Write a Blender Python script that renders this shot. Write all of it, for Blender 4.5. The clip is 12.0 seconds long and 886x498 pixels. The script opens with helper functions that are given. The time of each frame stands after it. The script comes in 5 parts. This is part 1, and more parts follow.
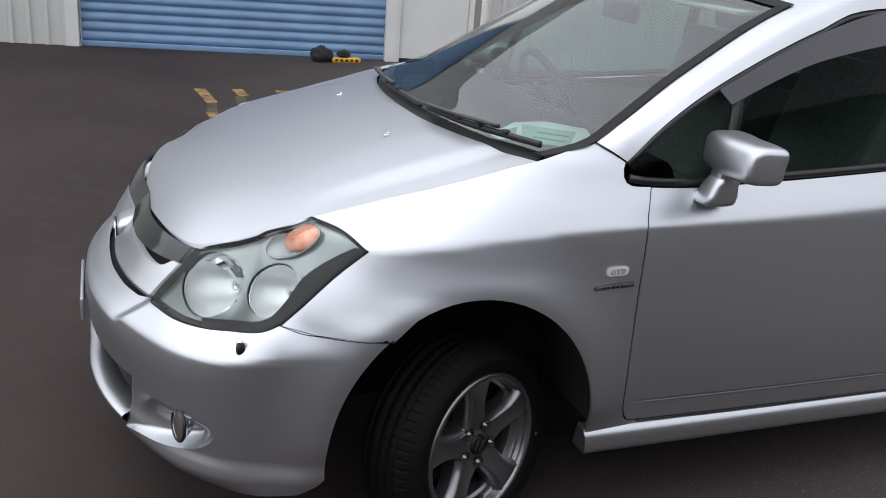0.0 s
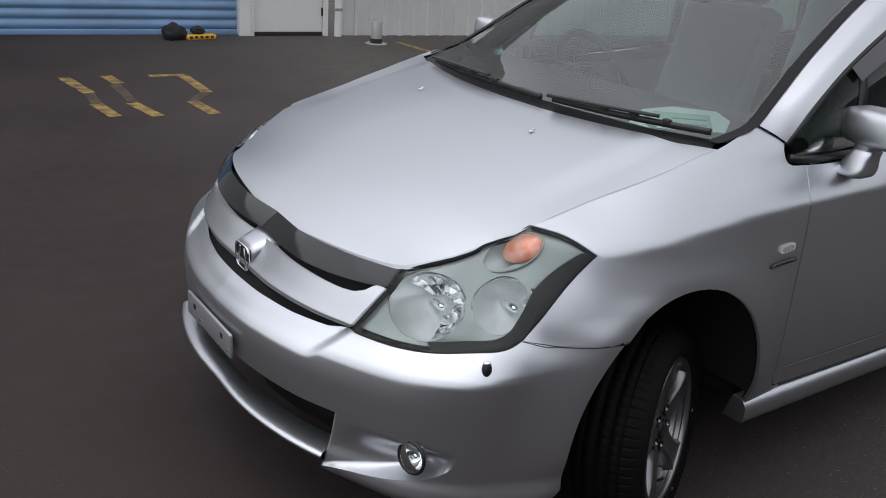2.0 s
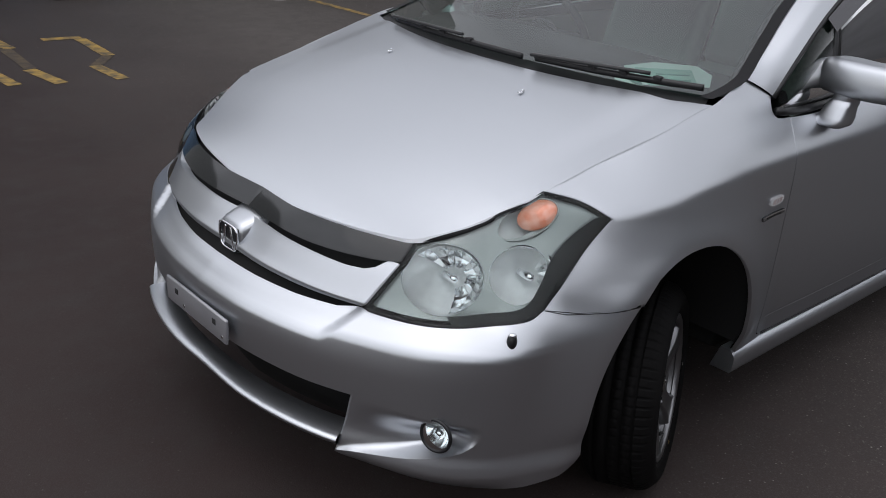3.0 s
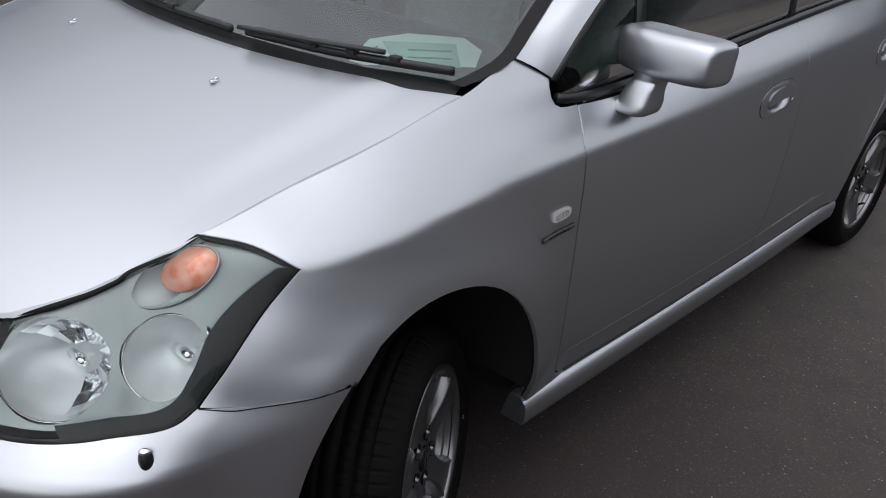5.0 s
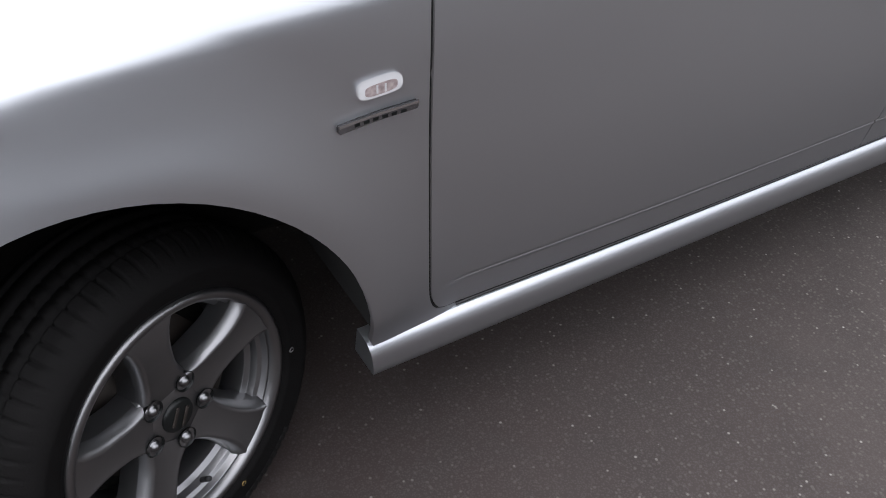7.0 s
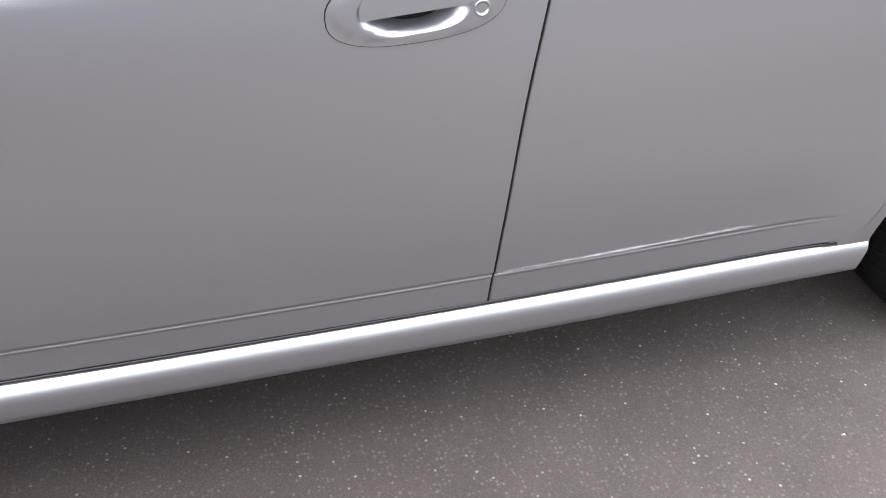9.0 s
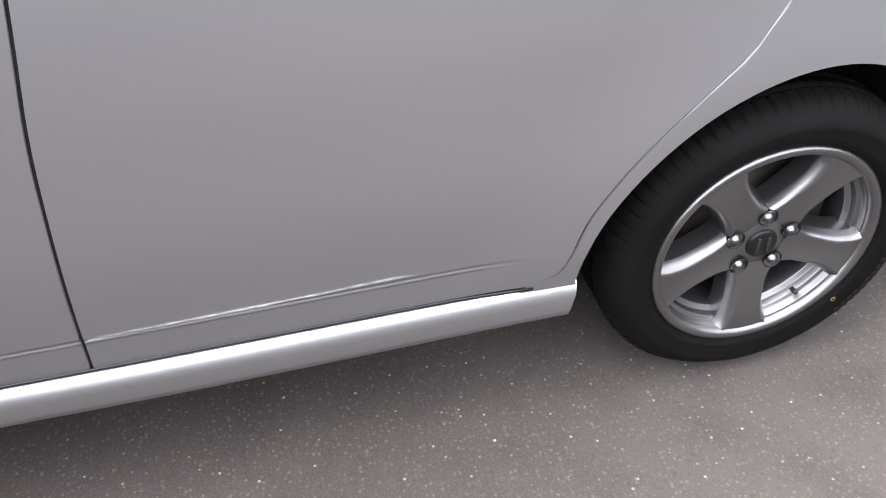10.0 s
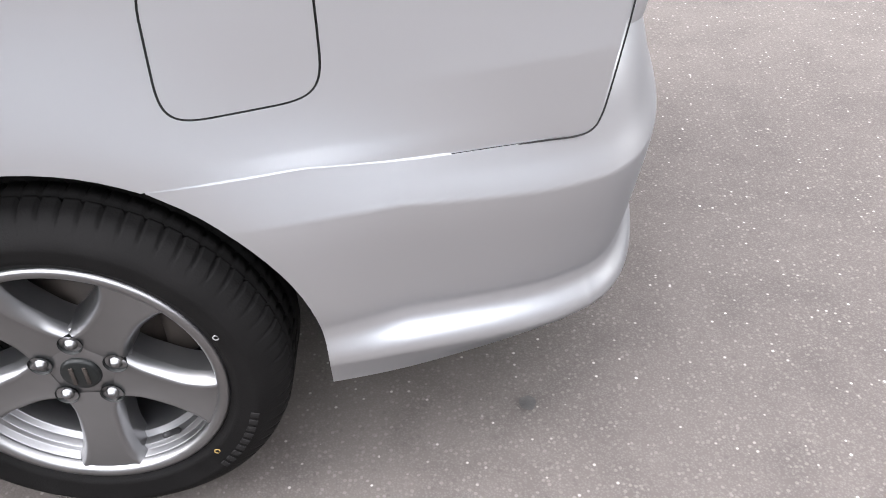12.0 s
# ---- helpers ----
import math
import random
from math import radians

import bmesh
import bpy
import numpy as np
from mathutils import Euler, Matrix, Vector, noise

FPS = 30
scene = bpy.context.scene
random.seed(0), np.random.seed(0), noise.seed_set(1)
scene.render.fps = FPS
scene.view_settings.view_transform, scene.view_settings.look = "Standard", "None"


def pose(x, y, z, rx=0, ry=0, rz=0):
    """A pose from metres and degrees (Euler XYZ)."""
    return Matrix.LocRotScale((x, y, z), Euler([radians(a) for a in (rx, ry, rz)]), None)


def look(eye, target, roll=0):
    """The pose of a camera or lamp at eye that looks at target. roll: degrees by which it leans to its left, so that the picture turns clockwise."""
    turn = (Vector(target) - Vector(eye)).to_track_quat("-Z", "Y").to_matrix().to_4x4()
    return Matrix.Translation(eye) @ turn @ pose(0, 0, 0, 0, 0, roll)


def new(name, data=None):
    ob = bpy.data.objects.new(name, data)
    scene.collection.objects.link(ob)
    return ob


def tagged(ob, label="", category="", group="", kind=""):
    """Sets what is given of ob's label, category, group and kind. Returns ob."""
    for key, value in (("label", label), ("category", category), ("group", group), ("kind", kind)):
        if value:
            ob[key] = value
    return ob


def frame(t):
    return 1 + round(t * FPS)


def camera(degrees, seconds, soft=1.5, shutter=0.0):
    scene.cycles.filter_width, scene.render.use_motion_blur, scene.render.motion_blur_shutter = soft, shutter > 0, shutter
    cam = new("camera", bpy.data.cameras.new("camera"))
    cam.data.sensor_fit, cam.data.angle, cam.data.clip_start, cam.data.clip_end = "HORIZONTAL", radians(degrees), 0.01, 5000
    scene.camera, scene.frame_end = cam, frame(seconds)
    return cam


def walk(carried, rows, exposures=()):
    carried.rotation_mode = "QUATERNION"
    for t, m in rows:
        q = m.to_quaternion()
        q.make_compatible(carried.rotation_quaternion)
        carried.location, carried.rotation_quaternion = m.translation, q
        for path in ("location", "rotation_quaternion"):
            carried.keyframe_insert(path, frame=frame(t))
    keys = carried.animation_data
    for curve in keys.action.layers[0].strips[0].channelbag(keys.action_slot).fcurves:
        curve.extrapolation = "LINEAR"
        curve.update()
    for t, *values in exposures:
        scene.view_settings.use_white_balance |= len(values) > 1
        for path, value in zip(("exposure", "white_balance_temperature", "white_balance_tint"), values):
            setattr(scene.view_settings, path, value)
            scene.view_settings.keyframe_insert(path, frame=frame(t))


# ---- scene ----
cam = camera(51.8, 12.0, soft=0.95)
PATH = [
    (0, (-0.887, -1.982, 1.686), (-0.209, -0.228, 1.005), 4.6),
    (0.5, (-1.082, -1.851, 1.688), (-0.308, -0.145, 0.989), 4.5),
    (1, (-1.343, -1.764, 1.69), (-0.445, -0.128, 0.973), 4.2),
    (1.5, (-1.607, -1.616, 1.716), (-0.595, -0.054, 0.983), 4.4),
    (2, (-1.805, -1.421, 1.698), (-0.728, 0.099, 0.971), 4.0),
    (2.5, (-1.934, -1.296, 1.715), (-0.83, 0.184, 0.945), 3.2),
    (3, (-1.988, -1.172, 1.692), (-0.741, 0.168, 0.886), 4.0),
    (3.5, (-1.873, -1.137, 1.677), (-0.499, 0.051, 0.84), 4.3),
    (5.5, (-0.907, -1.003, 1.606), (0.412, 0.187, 0.689), 3.8),
    (6, (-0.634, -1.055, 1.56), (0.547, 0.257, 0.62), 3.0),
    (6.5, (-0.322, -1.002, 1.511), (0.633, 0.318, 0.35), 1.8),
    (7, (-0.084, -0.919, 1.45), (0.719, 0.354, 0.132), 2.5),
    (7.5, (0.174, -0.881, 1.449), (0.868, 0.406, 0.084), 2.7),
    (7.7, (0.297, -0.894, 1.456), (0.937, 0.403, 0.075), 2.0),
    (9.3, (1.415, -1.135, 1.39), (1.78, 0.402, 0.164), -0.4),
    (9.5, (1.57, -1.098, 1.394), (1.907, 0.422, 0.138), -1.2),
    (10, (1.873, -1.001, 1.366), (2.237, 0.465, 0.054), -0.5),
    (10.5, (2.167, -0.951, 1.321), (2.527, 0.502, -0.005), -1.0),
    (11, (2.509, -0.94, 1.297), (2.806, 0.533, -0.023), -1.6),
    (11.5, (2.904, -0.968, 1.294), (3.023, 0.564, 0.013), -4.4),
    (12, (3.255, -0.867, 1.278), (3.254, 0.675, 0.005), -2.0),
]
EXPOSURE = [(0, 0.3, 6500, 12), (1.0, 0.1, 6500, 12), (2.5, -0.23, 6500, 12), (3.5, -0.3, 6500, 12), (5.5, -0.08, 6500, 12), (6.5, 0.3, 6500, 12), (7.5, 1.6, 6500, 13),
            (9.3, 2.05, 6550, 14), (10.5, 2.2, 6600, 13), (11.2, 2.38, 6600, 13), (12, 2.53, 6650, 12)]
walk(cam, [(t, look(eye, target, roll)) for t, eye, target, roll in PATH], EXPOSURE)

# ---- sky, sun ----
world = bpy.data.worlds.new("sky")
scene.world = world
world.use_nodes = True
wn = world.node_tree.nodes
wl = world.node_tree.links
sky = wn.new("ShaderNodeTexSky")
sky.sky_type = "NISHITA"
sky.sun_disc = False
sky.sun_elevation = radians(68)
sky.sun_rotation = radians(279.5)
sky.air_density, sky.dust_density, sky.ozone_density = 1.0, 0.4, 1.0
soft_sky = wn.new("ShaderNodeHueSaturation")
soft_sky.inputs["Saturation"].default_value = 0.16
wl.new(sky.outputs[0], soft_sky.inputs["Color"])
# cloud cover: an overcast vault, lighter overhead, with broad soft cloud
vault = wn.new("ShaderNodeTexCoord")
height = wn.new("ShaderNodeSeparateXYZ")
wl.new(vault.outputs["Generated"], height.inputs[0])
lift = wn.new("ShaderNodeMapRange")
for key, value in zip(("From Min", "From Max", "To Min", "To Max"), (0.0, 0.9, 0.42, 1.55)):
    lift.inputs[key].default_value = value
wl.new(height.outputs["Z"], lift.inputs["Value"])
cloud = wn.new("ShaderNodeTexNoise")
cloud.inputs["Scale"].default_value, cloud.inputs["Detail"].default_value = 2.2, 5
wl.new(vault.outputs["Generated"], cloud.inputs["Vector"])
cover = wn.new("ShaderNodeMapRange")
for key, value in zip(("From Min", "From Max", "To Min", "To Max"), (0.35, 0.65, 0.85, 1.15)):
    cover.inputs[key].default_value = value
wl.new(cloud.outputs["Fac"], cover.inputs["Value"])
both = wn.new("ShaderNodeMath")
both.operation = "MULTIPLY"
wl.new(lift.outputs["Result"], both.inputs[0])
wl.new(cover.outputs["Result"], both.inputs[1])
strength = wn.new("ShaderNodeMath")
strength.operation = "MULTIPLY"
strength.inputs[1].default_value = 0.295
wl.new(both.outputs[0], strength.inputs[0])
wl.new(strength.outputs[0], wn["Background"].inputs["Strength"])
wl.new(soft_sky.outputs[0], wn["Background"].inputs["Color"])
sun = new("sun", bpy.data.lights.new("sun", "SUN"))
sun.data.energy, sun.data.angle, sun.data.color = 0.3, radians(60), (1.0, 0.97, 0.93)
sun.matrix_world = look((-3.0, 0.5, 7.5), (0, 0, 0))


# ---- materials ----
def material(name, colour, rough=0.5, metal=0.0, coat=0.0, spread=0.0, scale=8.0, bump=0.0, bump_scale=200.0, colour_b=None,
             transmit=0.0, ior=1.45, gleam=0.5):
    m = bpy.data.materials.new(name)
    m.use_nodes = True
    n, l = m.node_tree.nodes, m.node_tree.links
    p = n["Principled BSDF"]
    p.inputs["Base Color"].default_value = (*colour, 1)
    p.inputs["Roughness"].default_value = rough
    p.inputs["Metallic"].default_value = metal
    p.inputs["IOR"].default_value = ior
    p.inputs["Coat Weight"].default_value = coat
    p.inputs["Coat Roughness"].default_value = 0.04
    p.inputs["Transmission Weight"].default_value = transmit
    p.inputs["Specular IOR Level"].default_value = gleam
    co = n.new("ShaderNodeTexCoord")
    if spread or colour_b:
        t = n.new("ShaderNodeTexNoise")
        t.inputs["Scale"].default_value, t.inputs["Detail"].default_value = scale, 6
        l.new(co.outputs["Object"], t.inputs["Vector"])
        mix = n.new("ShaderNodeMix")
        mix.data_type = "RGBA"
        spread *= 2.4
        b = colour_b or tuple(min(1, c * (1 + spread)) for c in colour)
        a = colour if colour_b else tuple(c * max(0.1, 1 - spread) for c in colour)
        mix.inputs["A"].default_value, mix.inputs["B"].default_value = (*a, 1), (*b, 1)
        ramp = n.new("ShaderNodeMapRange")
        ramp.inputs["From Min"].default_value, ramp.inputs["From Max"].default_value = (0.35, 0.65) if colour_b else (0.0, 1.0)
        l.new(t.outputs["Fac"], ramp.inputs["Value"])
        l.new(ramp.outputs["Result"], mix.inputs["Factor"])
        l.new(mix.outputs["Result"], p.inputs["Base Color"])
        rr = n.new("ShaderNodeMapRange")
        rr.inputs["To Min"].default_value, rr.inputs["To Max"].default_value = rough * 0.9, min(1, rough * 1.1)
        l.new(t.outputs["Fac"], rr.inputs["Value"])
        l.new(rr.outputs["Result"], p.inputs["Roughness"])
    if bump:
        t2 = n.new("ShaderNodeTexNoise")
        t2.inputs["Scale"].default_value, t2.inputs["Detail"].default_value = bump_scale, 3
        l.new(co.outputs["Object"], t2.inputs["Vector"])
        bp = n.new("ShaderNodeBump")
        bp.inputs["Strength"].default_value, bp.inputs["Distance"].default_value = bump, 0.004
        l.new(t2.outputs["Fac"], bp.inputs["Height"])
        l.new(bp.outputs["Normal"], p.inputs["Normal"])
    return m


def thin_glass(name, tint, ior=1.5, haze=0.0):
    """A thin pane: it lets light straight through, tinted, and mirrors by Fresnel; haze is a weathered, milky film."""
    m = bpy.data.materials.new(name)
    m.use_nodes = True
    n, l = m.node_tree.nodes, m.node_tree.links
    n.remove(n["Principled BSDF"])
    tr, gl, mx, fr = (n.new("ShaderNode" + k) for k in ("BsdfTransparent", "BsdfGlossy", "MixShader", "Fresnel"))
    tr.inputs["Color"].default_value = (*tint, 1)
    gl.inputs["Roughness"].default_value = 0.0
    fr.inputs["IOR"].default_value = ior
    l.new(fr.outputs[0], mx.inputs[0])
    body = tr
    if haze:
        body, film, blotch, co = (n.new("ShaderNode" + k) for k in ("MixShader", "BsdfDiffuse", "TexNoise", "TexCoord"))
        film.inputs["Color"].default_value = (*(0.78 * c for c in tint), 1)
        blotch.inputs["Scale"].default_value = 14
        l.new(co.outputs["Object"], blotch.inputs["Vector"])
        amount = n.new("ShaderNodeMath")
        amount.operation = "MULTIPLY"
        amount.inputs[1].default_value = haze * 2
        l.new(blotch.outputs["Fac"], amount.inputs[0])
        l.new(amount.outputs[0], body.inputs[0])
        l.new(tr.outputs[0], body.inputs[1])
        l.new(film.outputs[0], body.inputs[2])
    l.new(body.outputs[0], mx.inputs[1])
    l.new(gl.outputs[0], mx.inputs[2])
    l.new(mx.outputs[0], n["Material Output"].inputs["Surface"])
    return m


SILVER = material("silver_paint", (0.555, 0.572, 0.598), 0.35, 0.95, coat=0.2, bump=0.02, bump_scale=900)
SILVER.node_tree.nodes["Principled BSDF"].inputs["Specular Tint"].default_value = (0.45, 0.46, 0.48, 1)
BLACK_TRIM = material("black_trim", (0.012, 0.012, 0.013), 0.35, bump=0.05)
BLACK_MATT = material("black_plastic", (0.015, 0.015, 0.016), 0.7, spread=0.2, bump=0.1)
SCREEN_EDGE = material("printed_glass_edge", (0.010, 0.010, 0.011), 0.55, gleam=0.2)
UNDER = material("underbody", (0.006, 0.006, 0.006), 0.95)
RUBBER = material("tyre_rubber", (0.0045, 0.0042, 0.0042), 0.7, spread=0.25, scale=14, bump=0.15, bump_scale=300, gleam=0.12)
ALLOY = material("alloy", (0.215, 0.215, 0.22), 0.30, 0.92, spread=0.06, scale=10)
ALLOY_CUT = material("machined_alloy", (0.24, 0.24, 0.245), 0.36, 1.0, spread=0.04, scale=20)
CHROME = material("chrome", (0.75, 0.76, 0.78), 0.1, 1.0)
IRON = material("brake_iron", (0.038, 0.031, 0.027), 0.65, 0.4, spread=0.3, scale=30)
GLASS = thin_glass("tinted_glass", (0.62, 0.85, 0.78), 2.0)
SIDE_GLASS = thin_glass("dark_side_glass", (0.22, 0.29, 0.265), 1.13)
VISOR = material("smoked_visor", (0.035, 0.033, 0.04), 0.12, coat=0.5)
LENS = thin_glass("lamp_lens", (0.92, 0.96, 0.95), 1.36)
AMBER = material("amber_lens", (0.66, 0.20, 0.10), 0.25, 0.1, coat=0.4, colour_b=(0.78, 0.42, 0.32), scale=45, bump=0.2, bump_scale=90)
LAMP_PALE = material("pale_lamp_bowl", (0.55, 0.57, 0.57), 0.35, 0.1)
LAMP_GREY = material("lamp_housing", (0.29, 0.312, 0.305), 0.3, 0.6, spread=0.05)
LAMP_DARK = material("lamp_bezel", (0.008, 0.009, 0.009), 0.35, 0.0, gleam=0.3)
REFLECTOR = material("reflector", (0.92, 0.93, 0.94), 0.12, 1.0)
SOFT_REFLECTOR = material("dulled_reflector", (0.86, 0.88, 0.88), 0.32, 0.4, spread=0.05, scale=30)
SMOKE = material("bonnet_guard", (0.008, 0.009, 0.010), 0.12, 0.0, coat=0.25, gleam=0.5)
CABIN = material("cabin_trim", (0.018, 0.018, 0.020), 0.8, spread=0.2)
DOOR_CARD = material("door_card_cloth", (0.20, 0.205, 0.20), 0.85, spread=0.15)
SEAT = material("seat_cloth", (0.30, 0.31, 0.295), 0.9, spread=0.2, scale=60)
PAPER = material("paper_card", (0.84, 0.88, 0.86), 0.7, spread=0.05)
CARD_INK = material("card_ink", (0.16, 0.32, 0.28), 0.6)
PLATE = material("plate_plastic", (0.36, 0.36, 0.38), 0.35, 0.6, spread=0.06)


def asphalt_material():
    m = bpy.data.materials.new("asphalt")
    m.use_nodes = True
    n, l = m.node_tree.nodes, m.node_tree.links
    p = n["Principled BSDF"]
    co = n.new("ShaderNodeTexCoord")

    def tex(kind, scale, **kw):
        t = n.new("ShaderNodeTex" + kind)
        t.inputs["Scale"].default_value = scale
        l.new(co.outputs["Object"], t.inputs["Vector"])
        for k, v in kw.items():
            t.inputs[k].default_value = v
        return t

    def ranged(src, a, b, c=0.0, d=1.0):
        r = n.new("ShaderNodeMapRange")
        for k, v in zip(("From Min", "From Max", "To Min", "To Max"), (a, b, c, d)):
            r.inputs[k].default_value = v
        l.new(src, r.inputs["Value"])
        return r.outputs["Result"]

    def mixed(fac, a, b):
        x = n.new("ShaderNodeMix")
        x.data_type = "RGBA"
        l.new(fac, x.inputs["Factor"])
        for k, v in (("A", a), ("B", b)):
            if isinstance(v, tuple):
                x.inputs[k].default_value = (*v, 1)
            else:
                l.new(v, x.inputs[k])
        return x.outputs["Result"]

    big = tex("Noise", 0.55, Detail=5)
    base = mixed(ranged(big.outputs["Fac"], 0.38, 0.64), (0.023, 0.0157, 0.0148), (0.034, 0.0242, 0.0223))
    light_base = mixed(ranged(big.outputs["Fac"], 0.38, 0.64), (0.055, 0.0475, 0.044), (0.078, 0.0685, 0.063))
    # asphalt turns paler along x, towards the back of the bay
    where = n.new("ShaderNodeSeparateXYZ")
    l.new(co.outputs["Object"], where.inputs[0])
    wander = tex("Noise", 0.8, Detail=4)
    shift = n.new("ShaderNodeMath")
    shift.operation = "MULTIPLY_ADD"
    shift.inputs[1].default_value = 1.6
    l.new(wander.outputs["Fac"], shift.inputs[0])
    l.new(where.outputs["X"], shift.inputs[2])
    paler = ranged(shift.outputs[0], 0.5, 3.6)
    base = mixed(paler, base, light_base)
    mid = tex("Noise", 7.0, Detail=8)
    base = mixed(ranged(mid.outputs["Fac"], 0.45, 0.75, 0, 0.5), base, (0.036, 0.031, 0.029))
    grit = tex("Voronoi", 230)
    fine = n.new("ShaderNodeMath")
    fine.operation = "MULTIPLY"
    l.new(ranged(grit.outputs["Distance"], 0.0, 0.6, 0.5, 0.0), fine.inputs[0])
    l.new(ranged(paler, 0.0, 1.0, 0.25, 1.0), fine.inputs[1])
    base = mixed(fine.outputs[0], base, (0.105, 0.096, 0.092))

    def times(a, b):
        x = n.new("ShaderNodeMath")
        x.operation = "MULTIPLY"
        l.new(a, x.inputs[0])
        l.new(b, x.inputs[1])
        return x.outputs[0]

    # exposed stone: dull small chips everywhere, brighter and larger ones now and then
    for scale, near, far, low, high, weight, tone in ((105, 0.45, 0.25, 0.45, 0.95, 0.40, (0.15, 0.138, 0.127)), (80, 0.45, 0.25, 0.55, 0.98, 0.30, (0.04, 0.034, 0.032)), (60, 0.22, 0.10, 0.78, 0.99, 0.9, (0.28, 0.265, 0.245)), (33, 0.12, 0.05, 0.72, 0.97, 1.0, (0.38, 0.37, 0.345))):
        spot = tex("Voronoi", scale, Randomness=1.0)
        pick = n.new("ShaderNodeSeparateColor")
        l.new(spot.outputs["Color"], pick.inputs[0])
        chips = times(ranged(spot.outputs["Distance"], near, far), ranged(pick.outputs[0], low, high, 0.0, weight))
        base = mixed(times(chips, ranged(paler, 0.0, 0.7, 0.12, 1.0)), base, tone)
    l.new(base, p.inputs["Base Color"])
    p.inputs["Roughness"].default_value = 0.82
    p.inputs["Specular IOR Level"].default_value = 0.2
    bp = n.new("ShaderNodeBump")
    bp.inputs["Strength"].default_value, bp.inputs["Distance"].default_value = 0.25, 0.0025
    l.new(grit.outputs["Distance"], bp.inputs["Height"])
    l.new(bp.outputs["Normal"], p.inputs["Normal"])
    return m


ASPHALT = asphalt_material()
YELLOW_WORN = material("yellow_paint", (0.34, 0.215, 0.045), 0.75, colour_b=(0.07, 0.055, 0.038), scale=11, bump=0.3)
BLUE_STEEL = material("blue_shutter_paint", (0.16, 0.27, 0.42), 0.5, spread=0.12, scale=2.5, bump=0.05)
CREAM_STEEL = material("grey_cladding_paint", (0.52, 0.52, 0.50), 0.55, spread=0.06, scale=1.5)
WHITE_PAINT = material("white_door_paint", (0.62, 0.62, 0.60), 0.5, spread=0.04, scale=3)
CONCRETE = material("concrete", (0.30, 0.29, 0.27), 0.85, spread=0.15, scale=6, bump=0.2)
BAG = material("black_cloth", (0.018, 0.018, 0.02), 0.9, spread=0.3, scale=20, bump=0.4, bump_scale=40)
YELLOW_PLASTIC = material("yellow_plastic", (0.62, 0.33, 0.03), 0.5, spread=0.08, scale=20)
GALVANISED = material("galvanised_pipe", (0.33, 0.33, 0.32), 0.5, 0.4, spread=0.1, scale=8)

# ---- mesh helpers ----
MID = 0.867          # the car's middle plane
TOP = []


def thing(name, label, category, at=(0, 0, 0), group="", kind=""):
    ob = new(name)
    ob.empty_display_size = 0.1
    ob.location = at
    TOP.append(ob)
    return tagged(ob, label, category, group, kind)


def mesh_object(name, bm, mat, parent=None, label="", smooth=True):
    me = bpy.data.meshes.new(name)
    bm.to_mesh(me)
    bm.free()
    me.materials.append(mat)
    for f in me.polygons:
        f.use_smooth = smooth
    ob = new(name, me)
    if parent:
        ob.parent = parent
        up = parent
        while up:
            ob.location -= up.location
            up = up.parent
    if label:
        ob["label"] = label
    return ob


def part(name, bm, mat, parent, label="", smooth=True):
    return mesh_object(name, bm, mat, parent, label, smooth)


def spline(xs, ys, x):
    """Monotone cubic through the knots."""
    xs, ys, x = np.asarray(xs, float), np.asarray(ys, float), np.clip(np.asarray(x, float), xs[0], xs[-1])
    h, d = np.diff(xs), np.diff(ys) / np.diff(xs)
    m = np.zeros(len(xs))
    m[0], m[-1] = d[0], d[-1]
    for i in range(1, len(xs) - 1):
        if d[i - 1] * d[i] > 0:
            a, b = 2 * h[i] + h[i - 1], h[i] + 2 * h[i - 1]
            m[i] = (a + b) / (a / d[i - 1] + b / d[i])
    i = np.clip(np.searchsorted(xs, x) - 1, 0, len(xs) - 2)
    t = (x - xs[i]) / h[i]
    return ((2 * t**3 - 3 * t**2 + 1) * ys[i] + (t**3 - 2 * t**2 + t) * h[i] * m[i] + (3 * t**2 - 2 * t**3) * ys[i + 1] + (t**3 - t**2) * h[i] * m[i + 1])


def curve(points, n=12, closed=False):
    """Points of a smooth (Catmull-Rom) line through the given ones."""
    p = [Vector(q) for q in points]
    out, k = [], len(p)
    for i in range(k if closed else k - 1):
        a, b, c, d = (p[(i + j) % k] if closed else p[min(max(i + j, 0), k - 1)] for j in (-1, 0, 1, 2))
        for q in range(n):
            t = q / n
            out.append(0.5 * (2 * b + (c - a) * t + (2 * a - 5 * b + 4 * c - d) * t * t + (3 * b - a - 3 * c + d) * t**3))
    return out if closed else out + [p[-1]]


def resample(points, n):
    p = np.array([tuple(q) for q in points], float)
    s = np.r_[0, np.cumsum(np.linalg.norm(np.diff(p, axis=0), axis=1))]
    return np.stack([np.interp(np.linspace(0, s[-1], n), s, p[:, k]) for k in range(p.shape[1])], 1)


def grid_mesh(rows, closed_u=False, closed_v=False):
    """A bmesh of quads over a grid of points."""
    bm = bmesh.new()
    vs = [[bm.verts.new(p) for p in row] for row in rows]
    nu, nv = len(vs), len(vs[0])
    for i in range(nu if closed_u else nu - 1):
        for j in range(nv if closed_v else nv - 1):
            a, b, c, d = vs[i][j], vs[(i + 1) % nu][j], vs[(i + 1) % nu][(j + 1) % nv], vs[i][(j + 1) % nv]
            if len({a, b, c, d}) == 4:
                bm.faces.new((a, b, c, d))
    return bm


